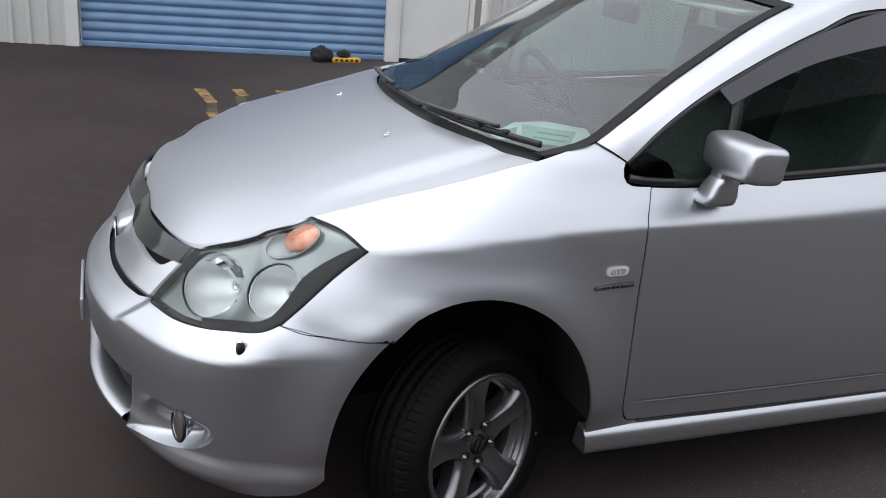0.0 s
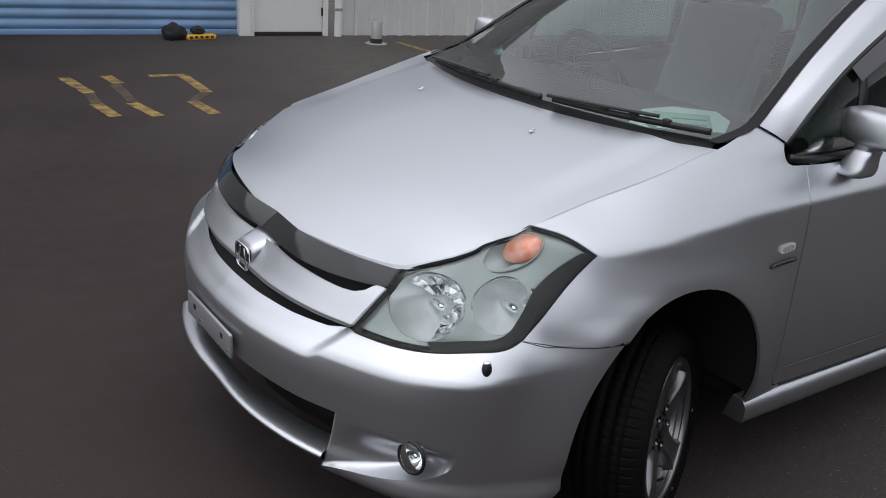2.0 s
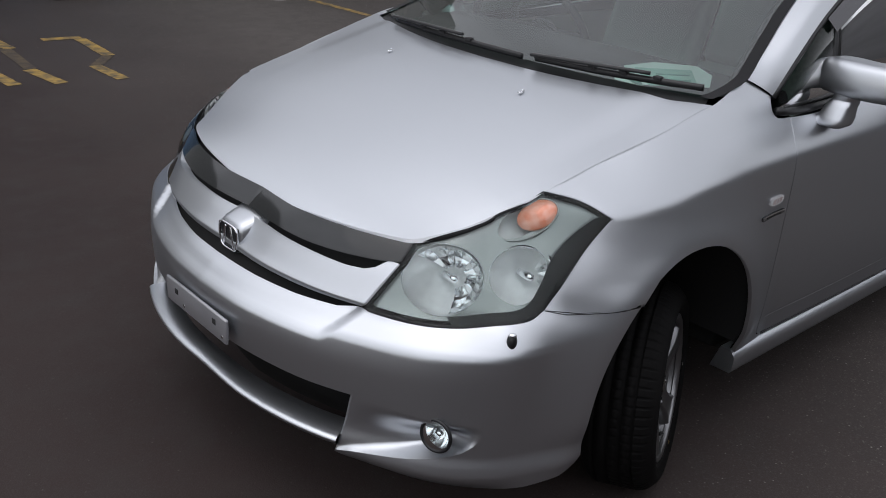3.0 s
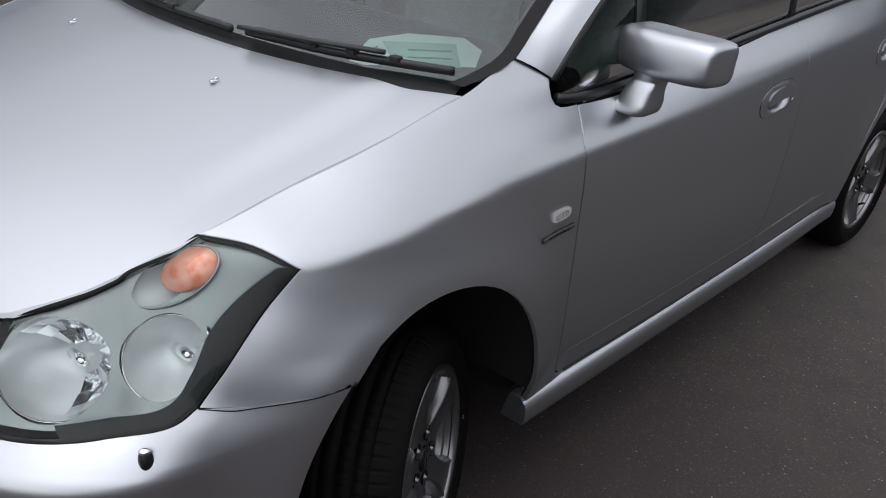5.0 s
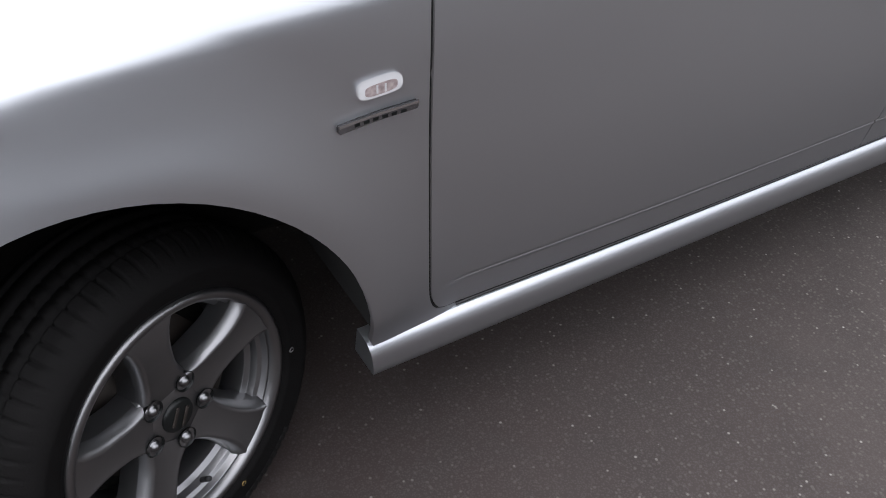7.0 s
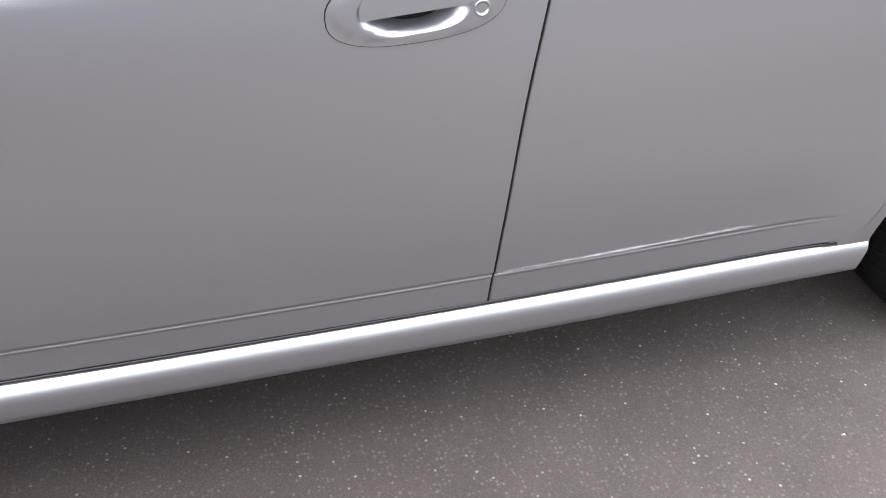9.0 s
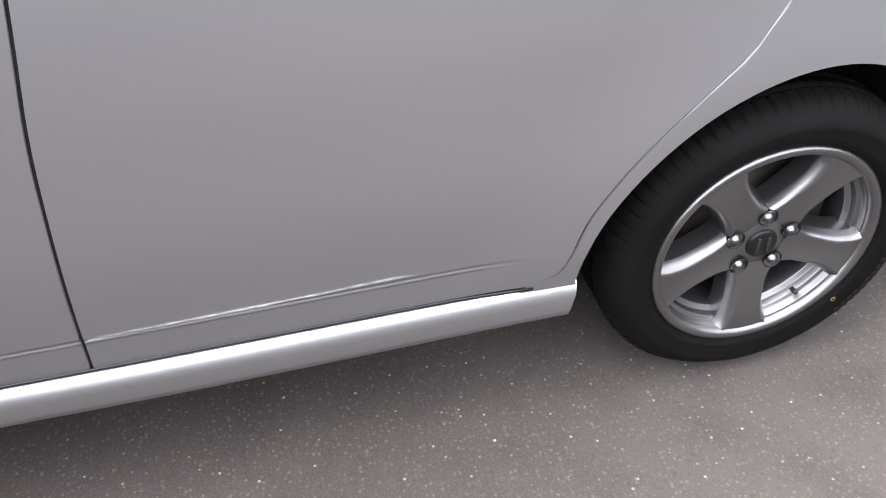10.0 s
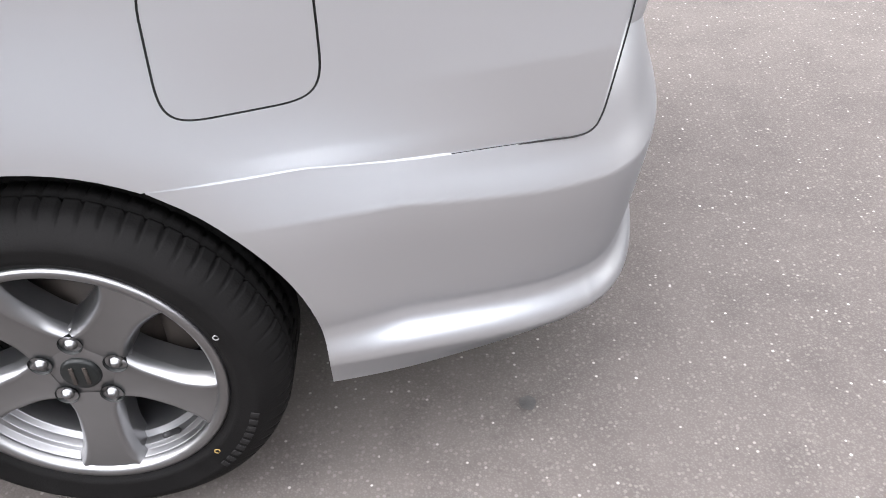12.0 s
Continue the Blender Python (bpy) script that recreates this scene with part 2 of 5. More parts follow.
def sweep(path, radius, sides=10, squash=1.0, taper=None):
    """A tube along a line of points."""
    p = [Vector(q) for q in path]
    rows = []
    up = Vector((0, 0, 1))
    for i, q in enumerate(p):
        d = (p[min(i + 1, len(p) - 1)] - p[max(i - 1, 0)]).normalized()
        a = d.cross(up)
        a = (a if a.length > 1e-4 else d.cross(Vector((1, 0, 0)))).normalized()
        b = a.cross(d)
        r = radius * (taper(i / (len(p) - 1)) if taper else 1)
        rows.append([q + r * (math.cos(k * math.tau / sides) * a + squash * math.sin(k * math.tau / sides) * b) for k in range(sides)])
    bm = grid_mesh(rows, closed_v=True)
    bm.verts.ensure_lookup_table()
    bm.faces.new(bm.verts[:sides][::-1])
    bm.faces.new(bm.verts[-sides:])
    bmesh.ops.recalc_face_normals(bm, faces=bm.faces)
    return bm


def lathe(profile, sides=64, axis="y", centre=(0, 0, 0)):
    """Turns (radius, along) pairs round an axis."""
    rows = []
    for r, h in profile:
        row = []
        for k in range(sides):
            a = k * math.tau / sides
            row.append(Vector((r * math.cos(a), h, r * math.sin(a)) if axis == "y" else (r * math.cos(a), r * math.sin(a), h)) + Vector(centre))
        rows.append(row)
    bm = grid_mesh(rows, closed_v=True)
    bmesh.ops.remove_doubles(bm, verts=bm.verts, dist=1e-6)
    bmesh.ops.recalc_face_normals(bm, faces=bm.faces)
    return bm


def box(size, at=(0, 0, 0), bevel=0.0, turn=0.0, segments=2):
    bm = bmesh.new()
    bmesh.ops.create_cube(bm, size=1)
    bmesh.ops.scale(bm, vec=size, verts=bm.verts)
    if bevel:
        bmesh.ops.bevel(bm, geom=bm.edges[:], offset=bevel, segments=segments, affect="EDGES", profile=0.5)
    bmesh.ops.rotate(bm, matrix=Matrix.Rotation(radians(turn), 3, "Z"), verts=bm.verts)
    bmesh.ops.translate(bm, vec=at, verts=bm.verts)
    return bm


def join(*bms):
    out = bmesh.new()
    for b in bms:
        me = bpy.data.meshes.new("join")
        b.to_mesh(me)
        b.free()
        out.from_mesh(me)
        bpy.data.meshes.remove(me)
    return out


def inside(poly, u, v):
    """Whether a point lies in a polygon."""
    hit = False
    for (a, b), (c, d) in zip(poly, poly[1:] + poly[:1]):
        if (b > v) != (d > v) and u < (c - a) * (v - b) / (d - b) + a:
            hit = not hit
    return hit


def shrink(poly, d):
    """The polygon drawn in by d (out, if negative)."""
    p = np.array([tuple(q)[:2] for q in poly], float)
    keep = np.linalg.norm(p - np.roll(p, 1, 0), axis=1) > 1e-5
    p = p[keep]
    area = np.sum(p[:, 0] * np.roll(p[:, 1], -1) - np.roll(p[:, 0], -1) * p[:, 1])
    e0, e1 = p - np.roll(p, 1, 0), np.roll(p, -1, 0) - p
    n0 = np.stack([-e0[:, 1], e0[:, 0]], 1) / np.linalg.norm(e0, axis=1)[:, None]
    n1 = np.stack([-e1[:, 1], e1[:, 0]], 1) / np.linalg.norm(e1, axis=1)[:, None]
    m = n0 + n1
    m /= np.maximum(np.linalg.norm(m, axis=1), 0.3)[:, None]
    m /= np.maximum((m * n0).sum(1), 0.5)[:, None]
    return [tuple(q) for q in p + m * d * np.sign(area)]


def sheet(poly, surface, step=0.025, flange=0.012, holes=(), lift=0.0, sign=1, lines=()):
    """A pressed panel: the polygon, in the surface's own two coordinates, laid on the surface, with edges turned in.
    surface(u, v, lift) gives places for arrays; sign -1 mirrors it to the car's other side."""
    poly = [tuple(q)[:2] for q in poly]
    if sum(a[0] * b[1] - b[0] * a[1] for a, b in zip(poly, poly[1:] + poly[:1])) < 0:
        poly = poly[::-1]
    bm = bmesh.new()
    base = bm.faces.new([bm.verts.new((*q, 0)) for q in poly])
    base.normal_update()
    bmesh.ops.triangulate(bm, faces=[base])
    pu, pv = np.array(poly).T
    su, sv = step if isinstance(step, tuple) else (step, step)
    cuts = [((u, 0, 0), (1, 0, 0)) for u in np.arange(math.floor(pu.min() / su) * su, pu.max(), su)]
    cuts += [((0, v, 0), (0, 1, 0)) for v in np.arange(math.floor(pv.min() / sv) * sv, pv.max(), sv)]
    cuts += [((0, v, 0), (0, 1, 0)) for v in lines]
    for co, no in cuts:
        bmesh.ops.bisect_plane(bm, geom=bm.verts[:] + bm.edges[:] + bm.faces[:], dist=1e-6, plane_co=co, plane_no=no)
    for hole in holes:
        for a, b in zip(hole, hole[1:] + hole[:1]):
            lo = (min(a[0], b[0]) - su, min(a[1], b[1]) - sv)
            hi = (max(a[0], b[0]) + su, max(a[1], b[1]) + sv)
            near = [f for f in bm.faces if lo[0] < (c := f.calc_center_median()).x < hi[0] and lo[1] < c.y < hi[1]]
            es = {e for f in near for e in f.edges}
            vs = {v for f in near for v in f.verts}
            bmesh.ops.bisect_plane(bm, geom=list(vs) + list(es) + near, dist=1e-6, plane_co=(*a, 0), plane_no=(b[1] - a[1], a[0] - b[0], 0))
        gone = [f for f in bm.faces if inside(list(hole), *f.calc_center_median()[:2])]
        bmesh.ops.delete(bm, geom=gone, context="FACES")
    bmesh.ops.remove_doubles(bm, verts=bm.verts, dist=1e-5)
    bm.verts.index_update()
    uv = np.array([v.co[:2] for v in bm.verts])
    place = surface(uv[:, 0], uv[:, 1], lift)
    du = surface(uv[:, 0] + 2e-3, uv[:, 1], lift) - surface(uv[:, 0] - 2e-3, uv[:, 1], lift)
    dv = surface(uv[:, 0], uv[:, 1] + 2e-3, lift) - surface(uv[:, 0], uv[:, 1] - 2e-3, lift)
    nor = np.cross(du, dv)
    nor /= np.linalg.norm(nor, axis=1)[:, None] + 1e-12
    if sign < 0:
        place[:, 1], nor[:, 1] = 2 * MID - place[:, 1], -nor[:, 1]
    normals = [Vector(q) for q in nor]
    for v, q in zip(bm.verts, place):
        v.co = q
    own, turned = dict(zip(bm.verts, normals)), {}
    if flange:
        made = bmesh.ops.extrude_edge_only(bm, edges=[e for e in bm.edges if e.is_boundary])["geom"]
        for v in [g for g in made if isinstance(g, bmesh.types.BMVert)]:
            other = next(o for e in v.link_edges if (o := e.other_vert(v)) in own)
            v.co = other.co - own[other] * flange
            turned[v] = own[other]
        own.update(turned)
    bm.verts.index_update()
    normals = [own[v] for v in bm.verts]
    if sign < 0:
        bmesh.ops.reverse_faces(bm, faces=bm.faces[:])
    return bm, normals


def panel(name, poly, surface, mat, parent, label="", **kw):
    bm, normals = sheet(poly, surface, **kw)
    ob = part(name, bm, mat, parent, label)
    ob.data.normals_split_custom_set_from_vertices([tuple(q) for q in normals])
    return ob


def loft(lines, n=24, m=24):
    """Rows of points over lines of points, smooth both ways."""
    rows = [resample(curve(l, 10), n) for l in lines]
    cols = [curve([Vector(r[k]) for r in rows], max(1, m // max(1, len(rows) - 1))) for k in range(n)]
    return [list(c) for c in zip(*cols)]


# ---- ground ----
def ground():
    rows = [[(x, y, 0.0) for y in (-400, -30, -6, 0, 6, 14, 60, 400)] for x in (-400, -30, -8, 0, 4, 10, 60, 400)]
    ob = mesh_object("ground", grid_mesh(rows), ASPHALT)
    bm = bmesh.new()
    bm.from_mesh(ob.data)
    bmesh.ops.recalc_face_normals(bm, faces=bm.faces)
    if next(iter(bm.faces)).normal.z < 0:
        bmesh.ops.reverse_faces(bm, faces=bm.faces[:])
    bm.to_mesh(ob.data)
    bm.free()
    tagged(ob, "worn grey-brown asphalt yard with pale grit", "ground", kind="structure")


ground()

# ---- the car's skin: a plan line, drawn in by a profile that depends on the height ----
PLAN = curve([(-0.975, MID), (-0.964, 0.68), (-0.920, 0.48), (-0.85, 0.31), (-0.76, 0.15), (-0.64, 0.045), (-0.50, 0.0), (-0.35, -0.012), (-0.1, -0.012),
              (0.4, -0.002), (1.0, -0.010), (1.6, -0.008), (2.3, 0.008), (2.72, 0.02), (3.08, 0.06), (3.3, 0.115), (3.465, 0.185), (3.572, 0.29), (3.627, 0.5), (3.645, MID)], 30)
PLAN_P = resample(PLAN, 2400)
STEP = float(np.linalg.norm(np.diff(PLAN_P, axis=0), axis=1).mean())
LENGTH = STEP * (len(PLAN_P) - 1)
PLAN_S = np.linspace(0, LENGTH, len(PLAN_P))
tangent = np.gradient(PLAN_P, axis=0)
tangent[0], tangent[-1] = (0, -1), (0, 1)
tangent /= np.linalg.norm(tangent, axis=1)[:, None]
INWARD = np.stack([-tangent[:, 1], tangent[:, 0]], 1)
for _ in range(60):
    INWARD[1:-1] = (INWARD[:-2] + INWARD[1:-1] + INWARD[2:]) / 3
INWARD /= np.linalg.norm(INWARD, axis=1)[:, None]


def foot(x, y):
    """How far along the plan line a place is."""
    d = PLAN_P - (x, y)
    off = np.abs((d * tangent).sum(1)) + 0.02 * np.linalg.norm(d, axis=1) + (np.linalg.norm(d, axis=1) > 0.45) * 9
    return float(PLAN_S[int(np.argmin(off))])


def along(x):
    """How far along the plan line its side reaches x."""
    return float(np.interp(x, PLAN_P[:, 0], PLAN_S))


def smooth(a, b, x):
    t = np.clip((np.asarray(x, float) - a) / (b - a), 0, 1)
    return t * t * (3 - 2 * t)


PROFILES = []


def profile(x, y, heights, draws):
    PROFILES.append((foot(x, y), heights, draws))


profile(-0.975, MID, (0.20, 0.26, 0.33, 0.42, 0.55, 0.62, 0.655, 0.68, 0.74, 0.80, 0.86), (0.03, 0.0, 0.0, 0.012, 0.0, 0.012, 0.05, 0.092, 0.145, 0.195, 0.27))
profile(-0.87, 0.36, (0.20, 0.26, 0.290, 0.310, 0.33, 0.37, 0.42, 0.55, 0.605, 0.62, 0.635, 0.67, 0.785, 0.82, 0.88), (0.06, 0.03, 0.0, -0.006, -0.004, 0.004, 0.006, 0.0, 0.006, 0.013, 0.026, 0.056, 0.122, 0.15, 0.225))
profile(-0.68, 0.08, (0.20, 0.25, 0.285, 0.303, 0.322, 0.36, 0.45, 0.55, 0.612, 0.628, 0.644, 0.665, 0.70, 0.75, 0.80, 0.88, 0.95), (0.06, 0.025, -0.004, -0.010, -0.008, 0.0, 0.0, 0.0, 0.003, 0.009, 0.023, 0.045, 0.085, 0.120, 0.153, 0.203, 0.252))
profile(-0.56, 0.013, (0.22, 0.26, 0.30, 0.36, 0.5, 0.622, 0.640, 0.655, 0.69, 0.72, 0.774, 0.85, 0.91, 0.95), (0.008, -0.010, -0.012, 0.0, 0.0, 0.002, 0.006, 0.013, 0.034, 0.06, 0.103, 0.162, 0.207, 0.24))
profile(-0.45, -0.005, (0.22, 0.26, 0.30, 0.36, 0.5, 0.64, 0.71, 0.75, 0.80, 0.88, 0.95, 1.0), (0.0, -0.020, -0.022, -0.004, 0.0, 0.008, 0.032, 0.047, 0.074, 0.138, 0.20, 0.255))
profile(-0.30, -0.012, (0.33, 0.6, 0.69, 0.76, 0.84, 0.88, 0.90, 0.95, 0.98, 1.02, 1.06), (0.0, 0.0, 0.005, 0.025, 0.049, 0.062, 0.070, 0.132, 0.180, 0.255, 0.33))
profile(-0.15, -0.012, (0.33, 0.6, 0.73, 0.80, 0.87, 0.905, 0.95, 0.985, 1.018, 1.06), (0.0, 0.0, 0.004, 0.020, 0.030, 0.034, 0.062, 0.098, 0.140, 0.20))
profile(0.0, -0.01, (0.33, 0.6, 0.75, 0.84, 0.92, 0.96, 1.0, 1.03, 1.06, 1.09), (0.0, 0.0, 0.004, 0.016, 0.021, 0.034, 0.061, 0.088, 0.116, 0.146))
profile(0.2, -0.006, (0.33, 0.5, 0.7, 0.84, 0.92, 0.98, 1.04, 1.10, 1.14), (0.03, 0.01, 0.0, 0.007, 0.011, 0.026, 0.050, 0.076, 0.114))
profile(0.42, -0.002, (0.33, 0.5, 0.7, 0.84, 0.94, 0.98, 1.05, 1.10, 1.15), (0.028, 0.01, 0.0, 0.0, 0.006, 0.017, 0.044, 0.057, 0.083))
profile(1.6, -0.008, (0.30, 0.40, 0.6, 0.75, 0.88, 1.0, 1.09, 1.15), (0.030, 0.018, 0.0, -0.003, 0.001, 0.014, 0.056, 0.075))
profile(2.3, 0.008, (0.30, 0.40, 0.6, 0.75, 0.88, 0.97, 1.12, 1.2), (0.022, 0.014, 0.0, 0.0, 0.006, 0.02, 0.065, 0.09))
profile(2.85, 0.032, (0.25, 0.5, 0.63, 0.72, 0.85, 1.0, 1.12, 1.2), (0.008, 0.006, 0.016, 0.028, 0.044, 0.058, 0.085, 0.11))
TAIL_Z = (0.20, 0.245, 0.285, 0.300, 0.308, 0.352, 0.364, 0.380, 0.46, 0.550, 0.562, 0.573, 0.60, 0.64, 0.66, 0.72, 0.9, 1.12, 1.2)
TAIL_SIDE = (0.035, 0.020, 0.004, -0.001, 0.0, 0.023, 0.025, 0.022, 0.012, 0.003, 0.003, 0.006, 0.015, 0.028, 0.033, 0.046, 0.06, 0.10, 0.12)
TAIL_CORNER = (0.062, 0.044, 0.022, 0.017, 0.018, 0.036, 0.037, 0.033, 0.018, 0.004, 0.003, 0.006, 0.019, 0.036, 0.044, 0.068, 0.10, 0.14, 0.16)
TAIL_BACK = (0.08, 0.05, 0.034, 0.03, 0.03, 0.044, 0.045, 0.041, 0.026, 0.012, 0.011, 0.014, 0.027, 0.045, 0.055, 0.085, 0.12, 0.16, 0.19)


def tail_heights(k):
    """The crease and the ledge sink towards the corner."""
    return tuple(z - k * 0.048 * float(smooth(0.20, 0.30, np.array(z)) * (1 - smooth(0.57, 0.66, np.array(z)))) for z in TAIL_Z)


for k in np.linspace(0, 1, 30):
    profile(3.2 + 0.3 * k, 0.086 + 0.134 * k**1.3, tail_heights(k), tuple(a + (b - a) * k for a, b in zip(TAIL_SIDE, TAIL_CORNER)))
profile(3.645, MID, tail_heights(1), TAIL_BACK)
ARCH_F, ARCH_R = (-0.02, 0.335, 0.388, 0.447), (2.718, 0.31, 0.363, 0.363)


def drawn(s, z):
    """How far the skin is drawn in from the plan line."""
    at = np.array([p[0] for p in PROFILES])
    val = np.array([spline(p[1], p[2], z) for p in PROFILES])
    k = np.clip(np.searchsorted(at, s) - 1, 0, len(at) - 2)
    cols = np.arange(len(s))
    h = at[k + 1] - at[k]
    t = np.clip((s - at[k]) / h, 0, 1)
    lo, hi = np.maximum(k - 1, 0), np.minimum(k + 2, len(at) - 1)
    y0, y1 = val[k, cols], val[k + 1, cols]
    m0 = (y1 - val[lo, cols]) / np.maximum(at[k + 1] - at[lo], 1e-6) * h
    m1 = (val[hi, cols] - y0) / np.maximum(at[hi] - at[k], 1e-6) * h
    out = (2 * t**3 - 3 * t**2 + 1) * y0 + (t**3 - 2 * t**2 + t) * m0 + (3 * t**2 - 2 * t**3) * y1 + (t**3 - t**2) * m1
    x = np.interp(s, PLAN_S, PLAN_P[:, 0])
    # flared lips round the wheel arches
    for (cx, cz, a, b), swell, far, wide in ((ARCH_F, 0.030, 1.46, 0.39), (ARCH_R, 0.012, 1.52, 0.43)):
        r = np.hypot((x - cx) / a, (z - cz) / b)
        ramp = (np.maximum(far - r, 0) / wide) ** 1.6
        out += swell * 0.12 * np.logaddexp(-np.minimum(ramp, 6) / 0.12, -1 / 0.12) * smooth(0.25, 0.42, z)
    # shoulder crease from the headlamp back over the doors
    rise = z - (0.930 + 0.036 * x)
    out += 0.30 * 0.005 * np.logaddexp(0, rise / 0.005) * smooth(-0.32, -0.15, x) * (1 - smooth(2.2, 2.6, x))
    # stepped chest of the front bumper under the grille
    out += 0.022 * (1 - smooth(-0.022, 0.022, s - (foot(-0.808, 0.363) - 1.2 * (0.672 - z)))) * smooth(0.585, 0.63, z) * (1 - smooth(0.665, 0.69, z))
    # fold low on the doors
    out += (0.0045 * (1 - smooth(0.400, 0.406, z)) - 0.0025 * smooth(0.391, 0.394, z) * (1 - smooth(0.394, 0.400, z))) * smooth(0.50, 0.56, x) * (1 - smooth(2.1, 2.3, x))
    return out


POCKET = (0.515, 0.885)       # the fog lamp's pocket, along the plan line
POCKET_EDGE = [(0.515, 0.298), (0.56, 0.310), (0.61, 0.319), (0.67, 0.328), (0.73, 0.339), (0.78, 0.349), (0.815, 0.359), (0.84, 0.370), (0.862, 0.386), (0.885, 0.410)]


def pocket_point(t, v, lift=0.0):
    """A place in the fog lamp's pocket: a facet that runs back from the intake to the lamp, over a crisp ledge, closing in a rounded end."""
    a, b = POCKET
    s = a + (b - a) * t
    low = np.interp(s, *zip(*POCKET_EDGE))
    high = 0.466 - 0.020 * t
    z = low + (high - low) * v
    floor = np.clip((z - low) / (0.012 + 0.026 * t), 0, 1)
    deep = np.interp(t, (0, 0.15, 0.70, 0.80), (0.006, 0.014, 0.052, 0.056)) * (1 - smooth(0.78, 1.0, t))
    deep = deep * (1 - (1 - floor) ** 2) * (1 - smooth(0.34, 1.0, v))
    return s + 0.036 * v * (1 - t), z, lift - deep


def skin(u, z, lift=0.0):
    """A place on the car's skin; u runs along the plan line, negative on the far side."""
    s, z = np.abs(u), np.asarray(z, float)
    d = drawn(s, z) - lift
    x = np.interp(s, PLAN_S, PLAN_P[:, 0]) + d * np.interp(s, PLAN_S, INWARD[:, 0])
    y = np.interp(s, PLAN_S, PLAN_P[:, 1]) + d * np.interp(s, PLAN_S, INWARD[:, 1])
    return np.stack([x, np.where(u < 0, 2 * MID - y, y), z], 1)


def hood_height(x, y):
    w = np.abs(y - MID) / 0.72
    base = spline((-0.86, -0.80, -0.74, -0.64, -0.5, -0.3, -0.1, 0.1, 0.3), (0.74, 0.795, 0.838, 0.888, 0.945, 1.015, 1.073, 1.118, 1.15), x)
    drop = spline((-0.86, -0.75, -0.69, -0.64, -0.60, -0.55, -0.48, -0.4, -0.1, 0.2), (0.03, 0.042, 0.055, 0.062, 0.060, 0.050, 0.036, 0.030, 0.034, 0.016), x)
    crease = 0.010 * smooth(0.76, 0.90, w) * smooth(-0.5, -0.1, x)
    return base - drop * w**2.4 - crease


def hood_skin(x, y, lift=0.0):
    return np.stack([x, y, hood_height(x, y) + lift], 1)


def arc(arch, a0, a1, n=28, grow=0.0):
    cx, cz, a, b = arch
    return [(cx + (a + grow) * math.cos(t), cz + (b + grow) * math.sin(t)) for t in np.linspace(radians(a0), radians(a1), n)]


def side(points):
    return [(along(x), z) for x, z in points]


def at3(x, y, z):
    return (foot(x, y), z)


HL_REAR, HL_TOP, NOTCH = at3(-0.297, 0.058, 0.898), at3(-0.412, 0.188, 0.952), at3(-0.513, 0.047, 0.716)
GRILLE_END, LAMP_IN, HOOD_END = at3(-0.721, 0.328, 0.786), at3(-0.808, 0.363, 0.672), at3(-0.690, 0.328, 0.829)
LAMP_LOW = [tuple(q)[:2] for q in curve([(*q, 0) for q in (NOTCH, at3(-0.55, 0.055, 0.700), at3(-0.60, 0.08, 0.689), at3(-0.68, 0.14, 0.676), at3(-0.76, 0.25, 0.669), LAMP_IN)], 4)]
FRONT_GAP = curve([(0.497, 1.043), (0.480, 0.995), (0.467, 0.946), (0.464, 0.80), (0.468, 0.622), (0.478, 0.43), (0.492, 0.362), (0.515, 0.337), (0.56, 0.331)], 6)
MID_GAP = curve([(1.665, 1.094), (1.638, 0.907), (1.612, 0.74), (1.594, 0.541), (1.585, 0.403), (1.581, 0.328)], 6)
REAR_GAP = curve([(2.62, 1.13), (2.655, 1.0), (2.652, 0.886), (2.64, 0.80), (2.61, 0.755), (2.578, 0.716), (2.50, 0.650), (2.42, 0.570), (2.361, 0.478), (2.335, 0.39), (2.312, 0.352), (2.26, 0.333)], 6)
FOLD = (0.388, 0.391, 0.394, 0.397, 0.400, 0.403, 0.406, 0.409)
BELT = [(0.497, 1.043), (0.64, 1.041), (0.96, 1.055), (1.3, 1.072), (1.665, 1.094)]
BELT_R = [(1.665, 1.094), (2.1, 1.113), (2.62, 1.13)]


def flat(points):
    return [tuple(p)[:2] for p in points]


def oval(x0, x1, z0, z1, power=2.6, n=36, lean=0.0):
    out = []
    for k in range(n):
        c, d = math.cos(k * math.tau / n), math.sin(k * math.tau / n)
        u = math.copysign(abs(c) ** (2 / power), c)
        v = math.copysign(abs(d) ** (2 / power), d)
        out.append((along((x0 + x1) / 2 + u * (x1 - x0) / 2), (z0 + z1) / 2 + v * (z1 - z0) / 2 + lean * u))
    return out


def grip_hole(x):
    return oval(x + 0.040, x + 0.197, 0.866, 0.938, 2.8, 30, 0.004)


